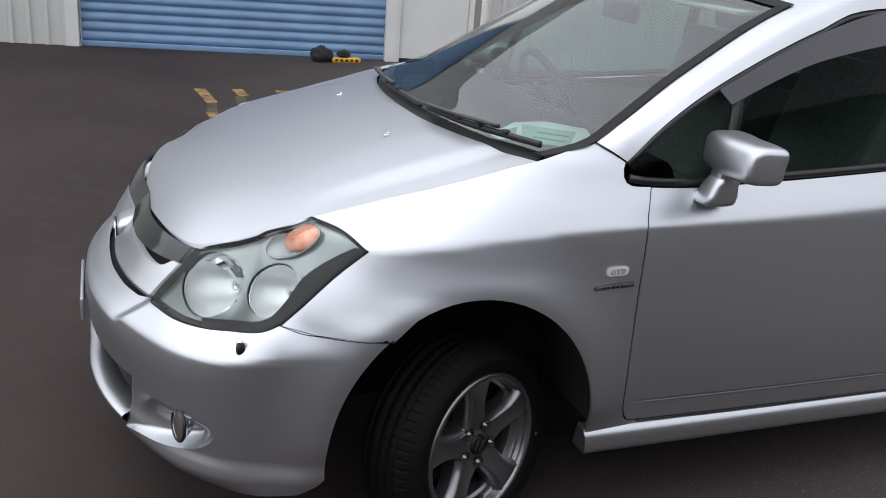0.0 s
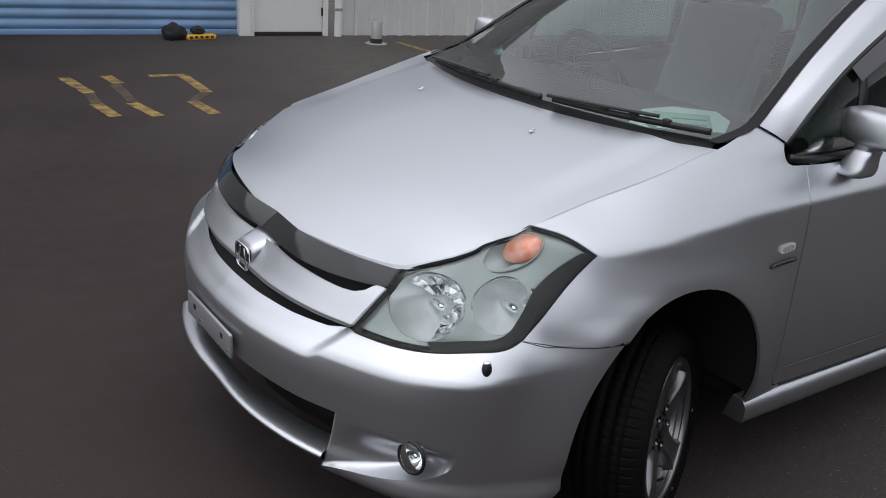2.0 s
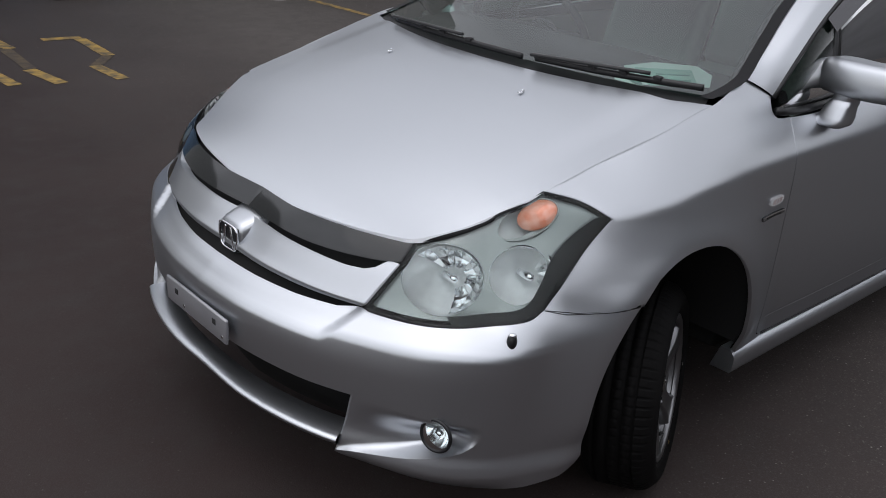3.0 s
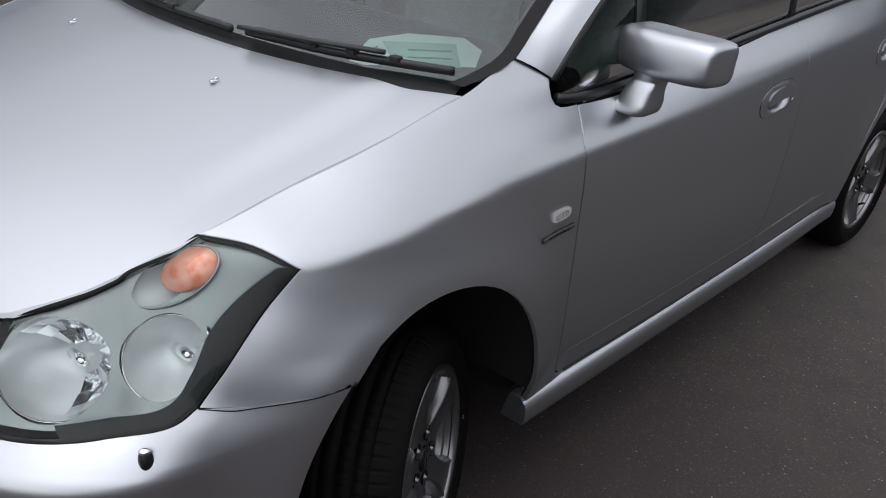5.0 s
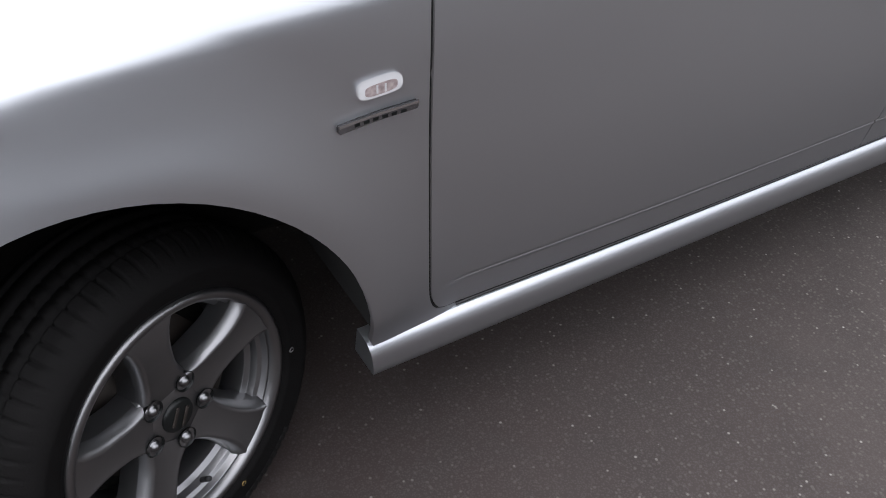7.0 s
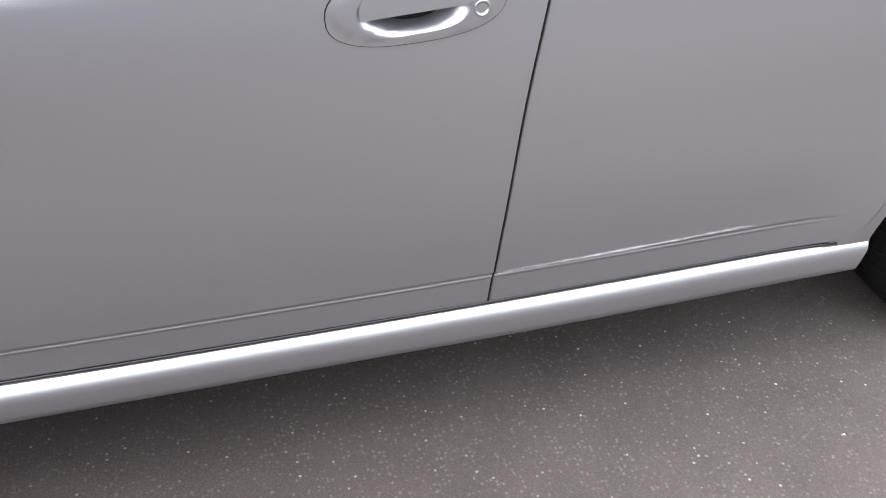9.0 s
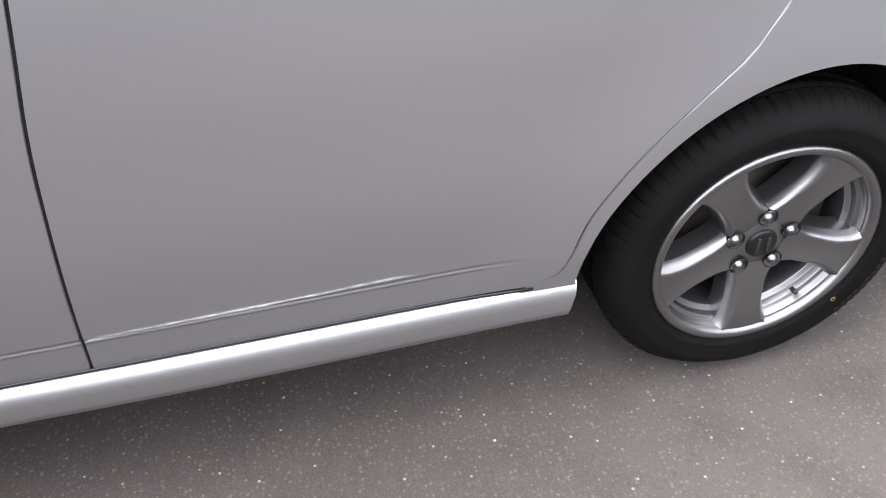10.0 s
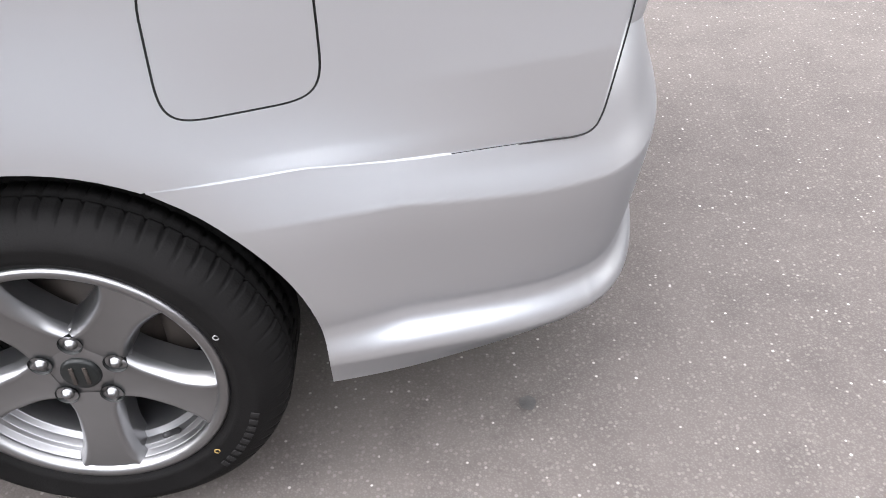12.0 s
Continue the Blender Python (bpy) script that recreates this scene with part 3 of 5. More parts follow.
def door_handle(door, x, sg, lock=True):
    """A flush pull in an oval escutcheon."""
    ring, hole = oval(x, x + 0.246, 0.854, 0.952, 2.5, 40, 0.006), grip_hole(x)
    mid = along(x + 0.118)

    def bowl(u, z, lift=0.0):
        r = np.hypot((u - mid) / 0.080, (z - 0.902) / 0.038)
        return skin(u, z, lift + 0.004 - 0.036 * (1 - smooth(0.35, 1.06, r)))

    def lipped(u, z, lift=0.0):
        r = np.hypot((u - along(x + 0.123)) / 0.123, (z - 0.903) / 0.049)
        return skin(u, z, lift + 0.0045 - 0.002 * smooth(0.86, 1.02, r))

    plate = panel("handle_surround", ring, lipped, SILVER, door, "silver handle surround", step=0.012, flange=0.006, holes=[hole], sign=sg)
    panel("surround_seal", shrink(ring, -0.0015), skin, BLACK_TRIM, plate, step=0.02, lift=0.0008, flange=0.002, holes=[shrink(ring, 0.006)], sign=sg)
    panel("handle_recess", hole, bowl, SILVER, plate, step=0.009, flange=0, sign=sg)
    grip = [q for q in shrink(hole, 0.0025) if q[1] > 0.899]
    grip = sorted(grip, key=lambda q: math.atan2(q[1] - 0.899, q[0] - mid))
    panel("handle_grip", [(mid + 0.072, 0.9025)] + grip + [(mid - 0.074, 0.893)], skin, SILVER, plate, "silver pull handle", step=0.012, lift=0.0085, flange=0.02, sign=sg)
    if lock:
        p = skin(np.array([along(x + 0.211)]), np.array([0.894]), 0.0062)[0]
        bm = lathe([(0.0, 0.004), (0.006, 0.003), (0.009, 0.0), (0.0105, -0.0012), (0.012, 0.0)], 20, centre=p)
        part("key_lock", mirrored(bm, sg), SILVER, plate, "round key lock")


def mirrored(bm, sg):
    if sg < 0:
        for v in bm.verts:
            v.co.y = 2 * MID - v.co.y
        bmesh.ops.reverse_faces(bm, faces=bm.faces[:])
    return bm


def quarter_skin(x, z, lift=0.0):
    """The flank behind the rear door, which runs on almost straight to the tail."""
    z = np.asarray(z, float)
    p = skin(np.interp(x, PLAN_P[:, 0], PLAN_S), z, lift)
    d = x - 2.953
    tuck = spline((0.55, 0.60, 0.634, 0.66, 0.72, 0.9, 1.12, 1.2), (-0.050, -0.036, -0.024, -0.014, 0.0, 0.018, 0.055, 0.075), z)
    straight = 0.083 + 0.15 * d + 0.16 * d * d + np.where(tuck < 0, tuck * (1 - 0.85 * smooth(3.05, 3.42, x)), tuck) - lift
    k = smooth(2.88, 3.14, x)
    return np.stack([p[:, 0] * (1 - k) + x * k, p[:, 1] * (1 - k) + straight * k, z], 1)


SCUFF = material("scuffed_paint", (0.62, 0.62, 0.63), 0.55, 0.2, colour_b=(0.35, 0.35, 0.36), scale=60)


def build_body(car):
    # dark shell behind all panels
    hole_f, hole_r = side(arc(ARCH_F, 0, 360, 40, 0.01)[:-1]), side(arc(ARCH_R, 0, 360, 40, 0.01)[:-1])
    for sg in (1, -1):
        shell = side([(-0.2, 0.30), (0.3, 0.30), (2.4, 0.30), (2.74, 0.30), (2.74, 1.12), (2.6, 1.12), (1.6, 1.08), (0.45, 1.03), (0.2, 1.05), (0.0, 1.0), (-0.2, 0.95), (-0.24, 0.85), (-0.24, 0.6)])
        panel("inner_shell", shell, skin, UNDER, car, step=0.05, lift=-0.02, holes=[hole_f, hole_r], flange=0, sign=sg)
        # front wing
        top = [at3(-0.20, 0.166, 1.006), at3(0.0, 0.143, 1.057), at3(0.12, 0.128, 1.090), at3(0.175, 0.124, 1.104)]
        wing = side(flat(FRONT_GAP))[::-1]
        wing = [(along(0.375), 0.318), (along(0.562), 0.318)] + wing + side([(0.46, 1.044), (0.438, 1.046), (0.424, 1.053), (0.419, 1.066), (0.421, 1.085), (0.430, 1.102)]) + [at3(0.40, 0.118, 1.122), at3(0.36, 0.138, 1.148), at3(0.27, 0.133, 1.128)]
        wing += top[::-1] + [HL_TOP]
        edge = curve([(*HL_TOP, 0), (*at3(-0.345, 0.125, 0.933), 0), (*HL_REAR, 0)], 6) + curve([(*HL_REAR, 0), (*at3(-0.40, 0.052, 0.815), 0), (*NOTCH, 0)], 6)[1:]
        wing += flat(edge)[1:] + side([(-0.43, 0.699), (-0.33, 0.692), (-0.242, 0.689)])
        wing += side(arc(ARCH_F, 120, 0, 26)[1:])
        panel("front_wing", shrink(wing, 0.0022), skin, SILVER, car, "silver front wing", step=(0.024, 0.011), sign=sg)
        rim = [NOTCH, *side([(-0.47, 0.703), (-0.43, 0.699), (-0.33, 0.692), (-0.246, 0.689)])]
        line = skin(np.array([q[0] for q in rim]), np.array([q[1] for q in rim]), 0.0012)
        part("wing_seam", mirrored(sweep(curve([tuple(q) for q in line], 6), 0.0011, 6), sg), UNDER, car, "dark seam over the bumper")
        # doors
        door = side(flat(FRONT_GAP)) + side([(0.9, 0.331), (1.3, 0.330)]) + side(flat(MID_GAP))[::-1] + side(flat(curve([(x, z, 0) for x, z in BELT], 5)))[::-1][1:-1]
        front = panel("front_door", shrink(door, 0.0033), skin, SILVER, car, "silver front door", lines=FOLD, step=(0.03, 0.010), sign=sg, holes=[grip_hole(1.325)])
        door_handle(front, 1.325, sg)
        rear = side(flat(MID_GAP)) + side([(1.9, 0.329), (2.15, 0.330)]) + side(flat(REAR_GAP))[::-1] + side(flat(curve([(x, z, 0) for x, z in BELT_R], 5)))[::-1][1:-1]
        back = panel("rear_door", shrink(rear, 0.0024), skin, SILVER, car, "silver rear door scuffed along its low fold", lines=FOLD, step=(0.03, 0.010), sign=sg, holes=[grip_hole(2.33)])
        door_handle(back, 2.33, sg, False)
        for gap, owner in ((FRONT_GAP, front), (MID_GAP, front), (REAR_GAP, back)):
            line = resample([(float(q[0]), float(q[1]), 0.0) for q in gap], 40)
            pts = skin(np.array([along(q[0]) for q in line]), line[:, 1], -0.0055)
            part("door_seal", mirrored(sweep([Vector(p) for p in pts], 0.0034 if gap is FRONT_GAP else 0.0026, 6), 1 if sg > 0 else -1), UNDER, owner, "black rubber door seal")
        if sg > 0:
            for x0, x1, z0, z1 in ((1.600, 2.08, 0.4035, 0.4065), (1.592, 1.86, 0.3985, 0.4002), (1.92, 2.06, 0.4075, 0.4095)):
                streak = side([(x0, z0), ((x0 + x1) / 2, z0 + 0.004), (x1, z1 + 0.006), ((x0 + x1) / 2, z1 + 0.0045), (x0, z1)])
                panel("scuff", streak, skin, SCUFF, back, "pale scuff along the fold", step=0.03, lift=0.0012, flange=0.001)
        # quarter panel
        seam = [at3(2.889, 0.046, 0.633), at3(2.947, 0.05, 0.634), at3(3.008, 0.07, 0.634), at3(3.083, 0.085, 0.635), at3(3.234, 0.12, 0.620), at3(3.385, 0.17, 0.606), at3(3.462, 0.195, 0.599)]
        quarter = [(2.36, 0.318), (2.30, 0.318), (2.255, 0.318)] + flat(REAR_GAP)[::-1][1:]
        quarter += [(2.9, 1.14), (3.2, 1.15), (3.49, 1.15), (3.515, 0.9), (3.512, 0.765), (3.503, 0.752), (3.484, 0.66), (3.474, 0.615), (3.458, 0.5975)]
        quarter += [(3.385, 0.6035), (3.234, 0.6175), (3.083, 0.6325), (3.008, 0.6315), (2.947, 0.6315), (2.889, 0.6305)] + arc(ARCH_R, 62.2, 177, 30)
        lo, hi = 2.929, 3.110
        tail = [(3.27, 0.6135), (3.385, 0.603), (3.440, 0.5985), (3.464, 0.604), (3.476, 0.622), (3.486, 0.66), (3.505, 0.752), (3.513, 0.80)]
        tail = quarter_skin(np.array([q[0] for q in tail]), np.array([q[1] for q in tail]), 0.0006)
        flap = []
        for q in np.linspace(0, math.tau, 56, endpoint=False):
            u, v = (math.copysign(abs(f(q)) ** 0.42, f(q)) for f in (math.cos, math.sin))
            flap.append(((lo + hi) / 2 + 0.003 + 0.0955 * u, 0.8035 + 0.0925 * v + 0.004 * u))
        qp = panel("quarter_panel", shrink(quarter, 0.0022), quarter_skin, SILVER, car, "silver rear quarter panel", step=(0.018, 0.011), sign=sg, holes=[flap] if sg > 0 else [])
        part("bumper_seam", mirrored(sweep([Vector(p) for p in curve([tuple(q) for q in tail], 6)], 0.0014, 6), sg), UNDER, qp, "dark bumper seam")
        if sg > 0:
            panel("fuel_flap", shrink(flap, 0.0032), quarter_skin, SILVER, qp, "closed silver fuel filler flap", step=0.02, sign=sg)
            ring = quarter_skin(np.array([q[0] for q in flap]), np.array([q[1] for q in flap]), -0.004)
            part("flap_seal", sweep([Vector(p) for p in ring] + [Vector(ring[0])], 0.0026, 6), UNDER, qp, "dark flap gap")
            panel("fuel_recess", shrink(flap, -0.01), quarter_skin, UNDER, qp, step=0.04, lift=-0.012, flange=0)
    # front bumper
    half = [(0.0, 0.652), at3(-0.88, 0.55, 0.653), at3(-0.84, 0.43, 0.658), *LAMP_LOW[::-1]]
    half += side([(-0.43, 0.699), (-0.33, 0.692), (-0.242, 0.689)])
    half += side(arc(ARCH_F, 122, 183, 16)[1:]) + side([(-0.425, 0.295), (-0.47, 0.272), (-0.56, 0.262), (-0.68, 0.258)])
    over = [tuple(float(q) for q in pocket_point(t, 1.0)[:2]) for t in np.linspace(1, 0, 14)]
    half += [(0.62, 0.266), (0.548, 0.276), (0.512, 0.290), *POCKET_EDGE, *over, (0.42, 0.464), (0.0, 0.468)]
    both = half + [(-s, z) for s, z in half[::-1][1:-1]]
    bumper = panel("front_bumper", both, skin, SILVER, car, "silver front bumper with a wide lower intake", step=(0.011, 0.009), lines=(0.612, 0.622, 0.634, 0.646), flange=0.012)
    ts, vs = np.linspace(0, 1, 56), np.r_[np.linspace(0, 0.30, 14), np.linspace(0.34, 1, 18)]
    for sg in (1, -1):
        rows = []
        for t in (-1, *ts):
            u, z, lift = pocket_point(np.full(len(vs), max(t, 0.0)), vs, -0.03 if t < 0 else 0.0)
            rows.append([Vector(q) for q in skin(u, z, lift)])
        bm = grid_mesh(rows)
        bmesh.ops.recalc_face_normals(bm, faces=bm.faces)
        part("fog_pocket", mirrored(bm, sg), SILVER, bumper, "silver fog lamp pocket")
    panel("intake_backing", [(-0.60, 0.255), (0.60, 0.255), (0.60, 0.52), (-0.60, 0.52)], skin, UNDER, bumper, "black intake mesh", step=0.05, lift=-0.17, flange=0)
    rows = []
    for s in np.linspace(-0.524, 0.524, 81):
        out = float(np.interp(abs(s), (0, 0.28, 0.524), (0.004, -0.008, -0.014)))
        line = [(0.075, 0.290), (0.064, 0.346), (0.060, 0.354), (0.012 + out, 0.3415), (0.004 + out, 0.3385), (out, 0.334), (out + 0.001, 0.329), (0.012 + out, 0.316), (0.030, 0.300), (0.08, 0.285)]
        rows.append([Vector(skin(np.array([s]), np.array([0.33]), -d)[0] * (1, 1, 0)) + Vector((0, 0, z)) for d, z in line])
    bm = grid_mesh(rows)
    bmesh.ops.recalc_face_normals(bm, faces=bm.faces)
    part("intake_lip", bm, SILVER, bumper, "silver lower lip under the intake")
    # grille
    panel("grille_backing", [(-0.56, 0.62), (0.56, 0.62), (0.60, 0.80), (0.45, 0.83), (0, 0.81), (-0.45, 0.83), (-0.60, 0.80)], skin, UNDER, car, "black grille mesh", step=0.05, lift=-0.035, flange=0)
    half = [(0.0, 0.675), at3(-0.88, 0.55, 0.674), at3(-0.84, 0.43, 0.676), (LAMP_IN[0] - 0.004, 0.677), (GRILLE_END[0] - 0.004, 0.784), (GRILLE_END[0] - 0.03, 0.787), (GRILLE_END[0] - 0.06, 0.768), (GRILLE_END[0] - 0.09, 0.759), (GRILLE_END[0] - 0.15, 0.756), (0.3, 0.757), (0.0, 0.757)]
    panel("grille_bar", half + [(-s, z) for s, z in half[::-1][1:-1]], skin, SILVER, car, "silver grille bar", step=(0.012, 0.010), lift=0.006, flange=0.03)
    half = [(0.0, 0.772), (0.3, 0.775), (GRILLE_END[0] - 0.05, 0.787), (GRILLE_END[0], 0.792), HOOD_END, at3(-0.722, 0.40, 0.830), at3(-0.752, 0.52, 0.829), at3(-0.777, 0.70, 0.822), (0.0, 0.818)]
    panel("bonnet_guard", half + [(-s, z) for s, z in half[::-1][1:-1]], skin, SMOKE, car, "glossy dark smoked bonnet guard", step=(0.015, 0.008), lift=0.014, flange=0.01)
    # rear bumper
    half = [(LENGTH, 0.745), at3(3.525, 0.45, 0.755), at3(3.525, 0.30, 0.765), at3(3.507, 0.215, 0.752), at3(3.488, 0.205, 0.66), at3(3.478, 0.202, 0.62)] + seam[::-1]
    half += side(arc(ARCH_R, 62, 0, 16)[1:]) + side([(3.082, 0.245)]) + [at3(3.3, 0.125, 0.235), at3(3.5, 0.25, 0.225), (LENGTH, 0.22)]
    both = [(s - LENGTH, z) for s, z in half]
    both = both + [(-u, z) for u, z in both[::-1][1:-1]]

    def rear_skin(u, z, lift=0.0):
        p = skin(LENGTH - np.abs(u), z, lift)
        p[:, 1] = np.where(u > 0, 2 * MID - p[:, 1], p[:, 1])
        return p

    panel("rear_bumper", shrink(both, 0.0022), rear_skin, SILVER, car, "silver rear bumper", step=(0.012, 0.005))
    # tail above the bumper
    rows = []
    for z in np.linspace(0.745, 1.15, 14):
        y0 = float(quarter_skin(np.array([3.51]), np.array([z]))[0, 1])
        x0 = float(np.interp(z, (0.745, 0.765, 0.9, 1.15), (3.505, 3.512, 3.515, 3.49)))
        line = curve([(x0, y0, z), (x0 + 0.03, y0 + 0.05, z), (x0 + 0.055, y0 + 0.25, z), (x0 + 0.065, MID, z)], 8)
        rows.append(line + [Vector((p.x, 2 * MID - p.y, p.z)) for p in line[::-1][1:]])
    bm = grid_mesh(rows)
    bmesh.ops.recalc_face_normals(bm, faces=bm.faces)
    part("tailgate", bm, SILVER, car, "silver tailgate")
    # bonnet
    wing_edge = []
    for q in (HL_TOP, at3(-0.20, 0.166, 1.006), at3(0.0, 0.143, 1.057), at3(0.12, 0.128, 1.090), at3(0.175, 0.124, 1.104)):
        p = skin(np.array([q[0]]), np.array([q[1]]))[0]
        wing_edge.append((float(p[0]), float(p[1]) - 0.0022))
    edge = [(-0.786, MID), (-0.777, 0.70), (-0.752, 0.52), (-0.722, 0.40), (-0.690, 0.330), (-0.655, 0.303), (-0.62, 0.278), (-0.585, 0.255), (-0.55, 0.235), (-0.48, 0.203)] + wing_edge
    back = [wing_edge[-1], (0.150, 0.185), (0.113, 0.27), (0.06, 0.45), (0.025, 0.65), (0.015, MID)]
    ring = flat(curve([(*q, 0) for q in edge], 5)) + flat(curve([(*q, 0) for q in back], 5))[1:]
    ring = ring + [(x, 2 * MID - y) for x, y in ring[::-1][1:-1]]
    panel("bonnet", shrink(ring, 0.0018), hood_skin, SILVER, car, "silver bonnet", step=0.024, flange=0.015)
    panel("bonnet_lining", [(0.04 + (x - 0.04) * 0.95, MID + (y - MID) * 0.97) for x, y in ring], hood_skin, UNDER, car, step=0.08, lift=-0.03, flange=0)
    return bumper


car = thing("car", "silver metallic estate car parked on the asphalt yard", "car")
build_body(car)


def build_cabin_shell(car):
    lower = [(0.352, 0.140, 1.149), (0.45, 0.165, 1.208), (0.66, 0.212, 1.338), (1.0, 0.262, 1.515), (1.35, 0.27, 1.598), (2.2, 0.28, 1.605), (3.0, 0.30, 1.55), (3.25, 0.33, 1.46)]
    outer = [(0.431, 0.098, 1.104), (0.545, 0.104, 1.213), (0.735, 0.132, 1.326), (1.04, 0.168, 1.462), (1.30, 0.182, 1.535), (2.2, 0.19, 1.55), (2.95, 0.21, 1.48), (3.2, 0.23, 1.39)]
    for sg in (1, -1):
        mid = [tuple((Vector(a) + Vector(b)) / 2 + Vector((0, -0.012, 0.014)) * min(1.0, 0.15 + i * 0.45)) for i, (a, b) in enumerate(zip(lower, outer))]
        rows = loft([lower, mid, outer], 60, 8)
        bm = grid_mesh(rows)
        bmesh.ops.recalc_face_normals(bm, faces=bm.faces)
        if sum(f.normal.y for f in bm.faces) > 0:
            bmesh.ops.reverse_faces(bm, faces=bm.faces[:])
        rail = part("pillar_rail", mirrored(bm, sg), SILVER, car, "silver windscreen pillar and roof rail")
        part("pillar_trim", mirrored(grid_mesh([[Vector(p) + Vector((0.004, 0.012, -0.012)) for p in r] for r in rows]), sg), BLACK_MATT, rail)
        cover = [Vector(q) + Vector((0.030, 0.040, -0.030)) for q in resample(curve(lower[:5], 8), 24)]
        part("pillar_cover", mirrored(sweep(cover, 0.034, 10), sg), CABIN, car, "dark inner pillar cover")
        # side glass
        frame_low = [(0.432, 0.082, 1.060), (0.50, 0.078, 1.050), (0.64, 0.078, 1.046), (0.96, 0.078, 1.058), (1.665, 0.078, 1.097), (2.62, 0.10, 1.133), (2.9, 0.12, 1.15)]
        frame_top = [(0.436, 0.099, 1.100), (0.548, 0.108, 1.205), (0.738, 0.135, 1.318), (1.04, 0.170, 1.452), (1.30, 0.185, 1.525), (2.2, 0.194, 1.54), (2.93, 0.212, 1.47)]
        rows = loft([frame_low, frame_top], 60, 10)
        rows = [[p + Vector((0, 0.012 - 0.03 * math.sin(math.pi * i / (len(rows) - 1)), 0)) for p in r] for i, r in enumerate(rows)]
        part("side_glass", mirrored(grid_mesh(rows), sg), SIDE_GLASS, car, "tinted side windows").visible_shadow = False
        part("belt_moulding", mirrored(sweep([Vector(p) + Vector((0, -0.004, 0.004)) for p in resample(curve(frame_low, 8), 60)], 0.012, 8), sg), BLACK_TRIM, car, "black window moulding")
        part("window_seal", mirrored(sweep([Vector(p) + Vector((0, 0.0, -0.004)) for p in resample(curve(frame_top, 8), 60)], 0.010, 8), sg), BLACK_TRIM, car, "black window seal")
        # window posts
        for x0, x1, w in ((0.72, 0.78, 0.035), (1.63, 1.60, 0.05), (2.58, 2.5, 0.05)):
            t0, t1 = resample(curve(frame_low, 8), 400), resample(curve(frame_top, 8), 400)
            a, b = t0[np.argmin(abs(t0[:, 0] - x0))], t1[np.argmin(abs(t1[:, 0] - x1))]
            pts = [Vector(a) * (1 - t) + Vector(b) * t + Vector((0, 0.008 - 0.03 * math.sin(math.pi * t), 0)) for t in np.linspace(0, 1, 12)]
            part("window_post", mirrored(grid_mesh([[p + Vector((d * w / 2, e, 0)) for p in pts] for d, e in ((-1, 0.012), (-1, 0), (1, 0), (1, 0.012))]), sg), BLACK_TRIM, car)
        # smoked visor over the front window
        up = [(0.70, 0.118, 1.300), (0.88, 0.138, 1.388), (1.06, 0.158, 1.463), (1.30, 0.172, 1.530), (1.62, 0.18, 1.545)]
        down = [(0.735, 0.098, 1.262), (0.92, 0.112, 1.345), (1.08, 0.124, 1.395), (1.35, 0.136, 1.445), (1.62, 0.145, 1.460)]
        rows = loft([up, down], 30, 4)
        part("window_visor", mirrored(grid_mesh(rows), sg), VISOR, car, "smoked plastic window visor")
    # windscreen and roof
    edge = resample(curve([(0.20, 0.150, 1.108), (0.27, 0.140, 1.124)] + lower, 12), 220)
    cut = int(np.argmin(abs(edge[:, 0] - 1.02)))
    left = [Vector(p) for p in resample(edge[: cut + 1], 24)]
    rows = []
    for q in left:
        far = Vector((q.x, 2 * MID - q.y, q.z))
        k = (q.z - 1.11) / 0.4
        row = []
        for t in np.linspace(0, 1, 33):
            p = q.lerp(far, t)
            bow = 1 - (2 * t - 1) ** 2
            p += Vector((-(0.16 - 0.05 * k) * bow, 0, (0.012 + 0.03 * k) * bow))
            row.append(p)
        rows.append(row)
    part("windscreen", grid_mesh(rows), GLASS, car, "tinted windscreen").visible_shadow = False
    for near, beside in ((0, 1), (-1, -2)):
        band = grid_mesh([[r[near].lerp(r[beside], t) + Vector((-0.003, 0, 0.003)) for t in (-0.06, 0.3, 0.66)] for r in rows])
        part("screen_seal", band, SCREEN_EDGE, car, "black windscreen edge")
    part("screen_seal", grid_mesh([[p + Vector((-0.003, 0, 0.004)) for p in r] for r in rows[-2:]]), SCREEN_EDGE, car, "black windscreen edge")
    roof = [Vector(p) for p in resample(edge[cut:], 30)]
    rows = []
    for q in roof:
        far = Vector((q.x, 2 * MID - q.y, q.z))
        front = 1 - smooth(1.0, 1.6, q.x)
        rows.append([q.lerp(far, t) + Vector((-0.11 * float(front) * (1 - (2 * t - 1) ** 2), 0, 0.045 * (1 - (2 * t - 1) ** 2))) for t in np.linspace(0, 1, 25)])
    part("roof", grid_mesh(rows), SILVER, car, "silver roof")
    # rear window
    q0, q1 = Vector((3.25, 0.33, 1.46)), Vector((3.49, 0.225, 1.15))
    rows = [[q0.lerp(q1, a).lerp(Vector((q0.lerp(q1, a).x, 2 * MID - q0.lerp(q1, a).y, q0.lerp(q1, a).z)), t) + Vector((0.08 * (1 - (2 * t - 1) ** 2), 0, 0.02 * (1 - (2 * t - 1) ** 2) * (1 - a))) for t in np.linspace(0, 1, 17)] for a in np.linspace(0, 1, 8)]
    part("rear_window", grid_mesh(rows), SIDE_GLASS, car, "tinted rear window")
    for sg in (1, -1):
        corner = loft([[(2.93, 0.212, 1.47), (3.2, 0.23, 1.39), (3.25, 0.33, 1.46)], [(2.9, 0.12, 1.15), (3.25, 0.16, 1.15), (3.49, 0.225, 1.15)]], 16, 8)
        part("rear_pillar", mirrored(grid_mesh(corner), sg), SILVER, car, "silver rear pillar")


build_cabin_shell(car)


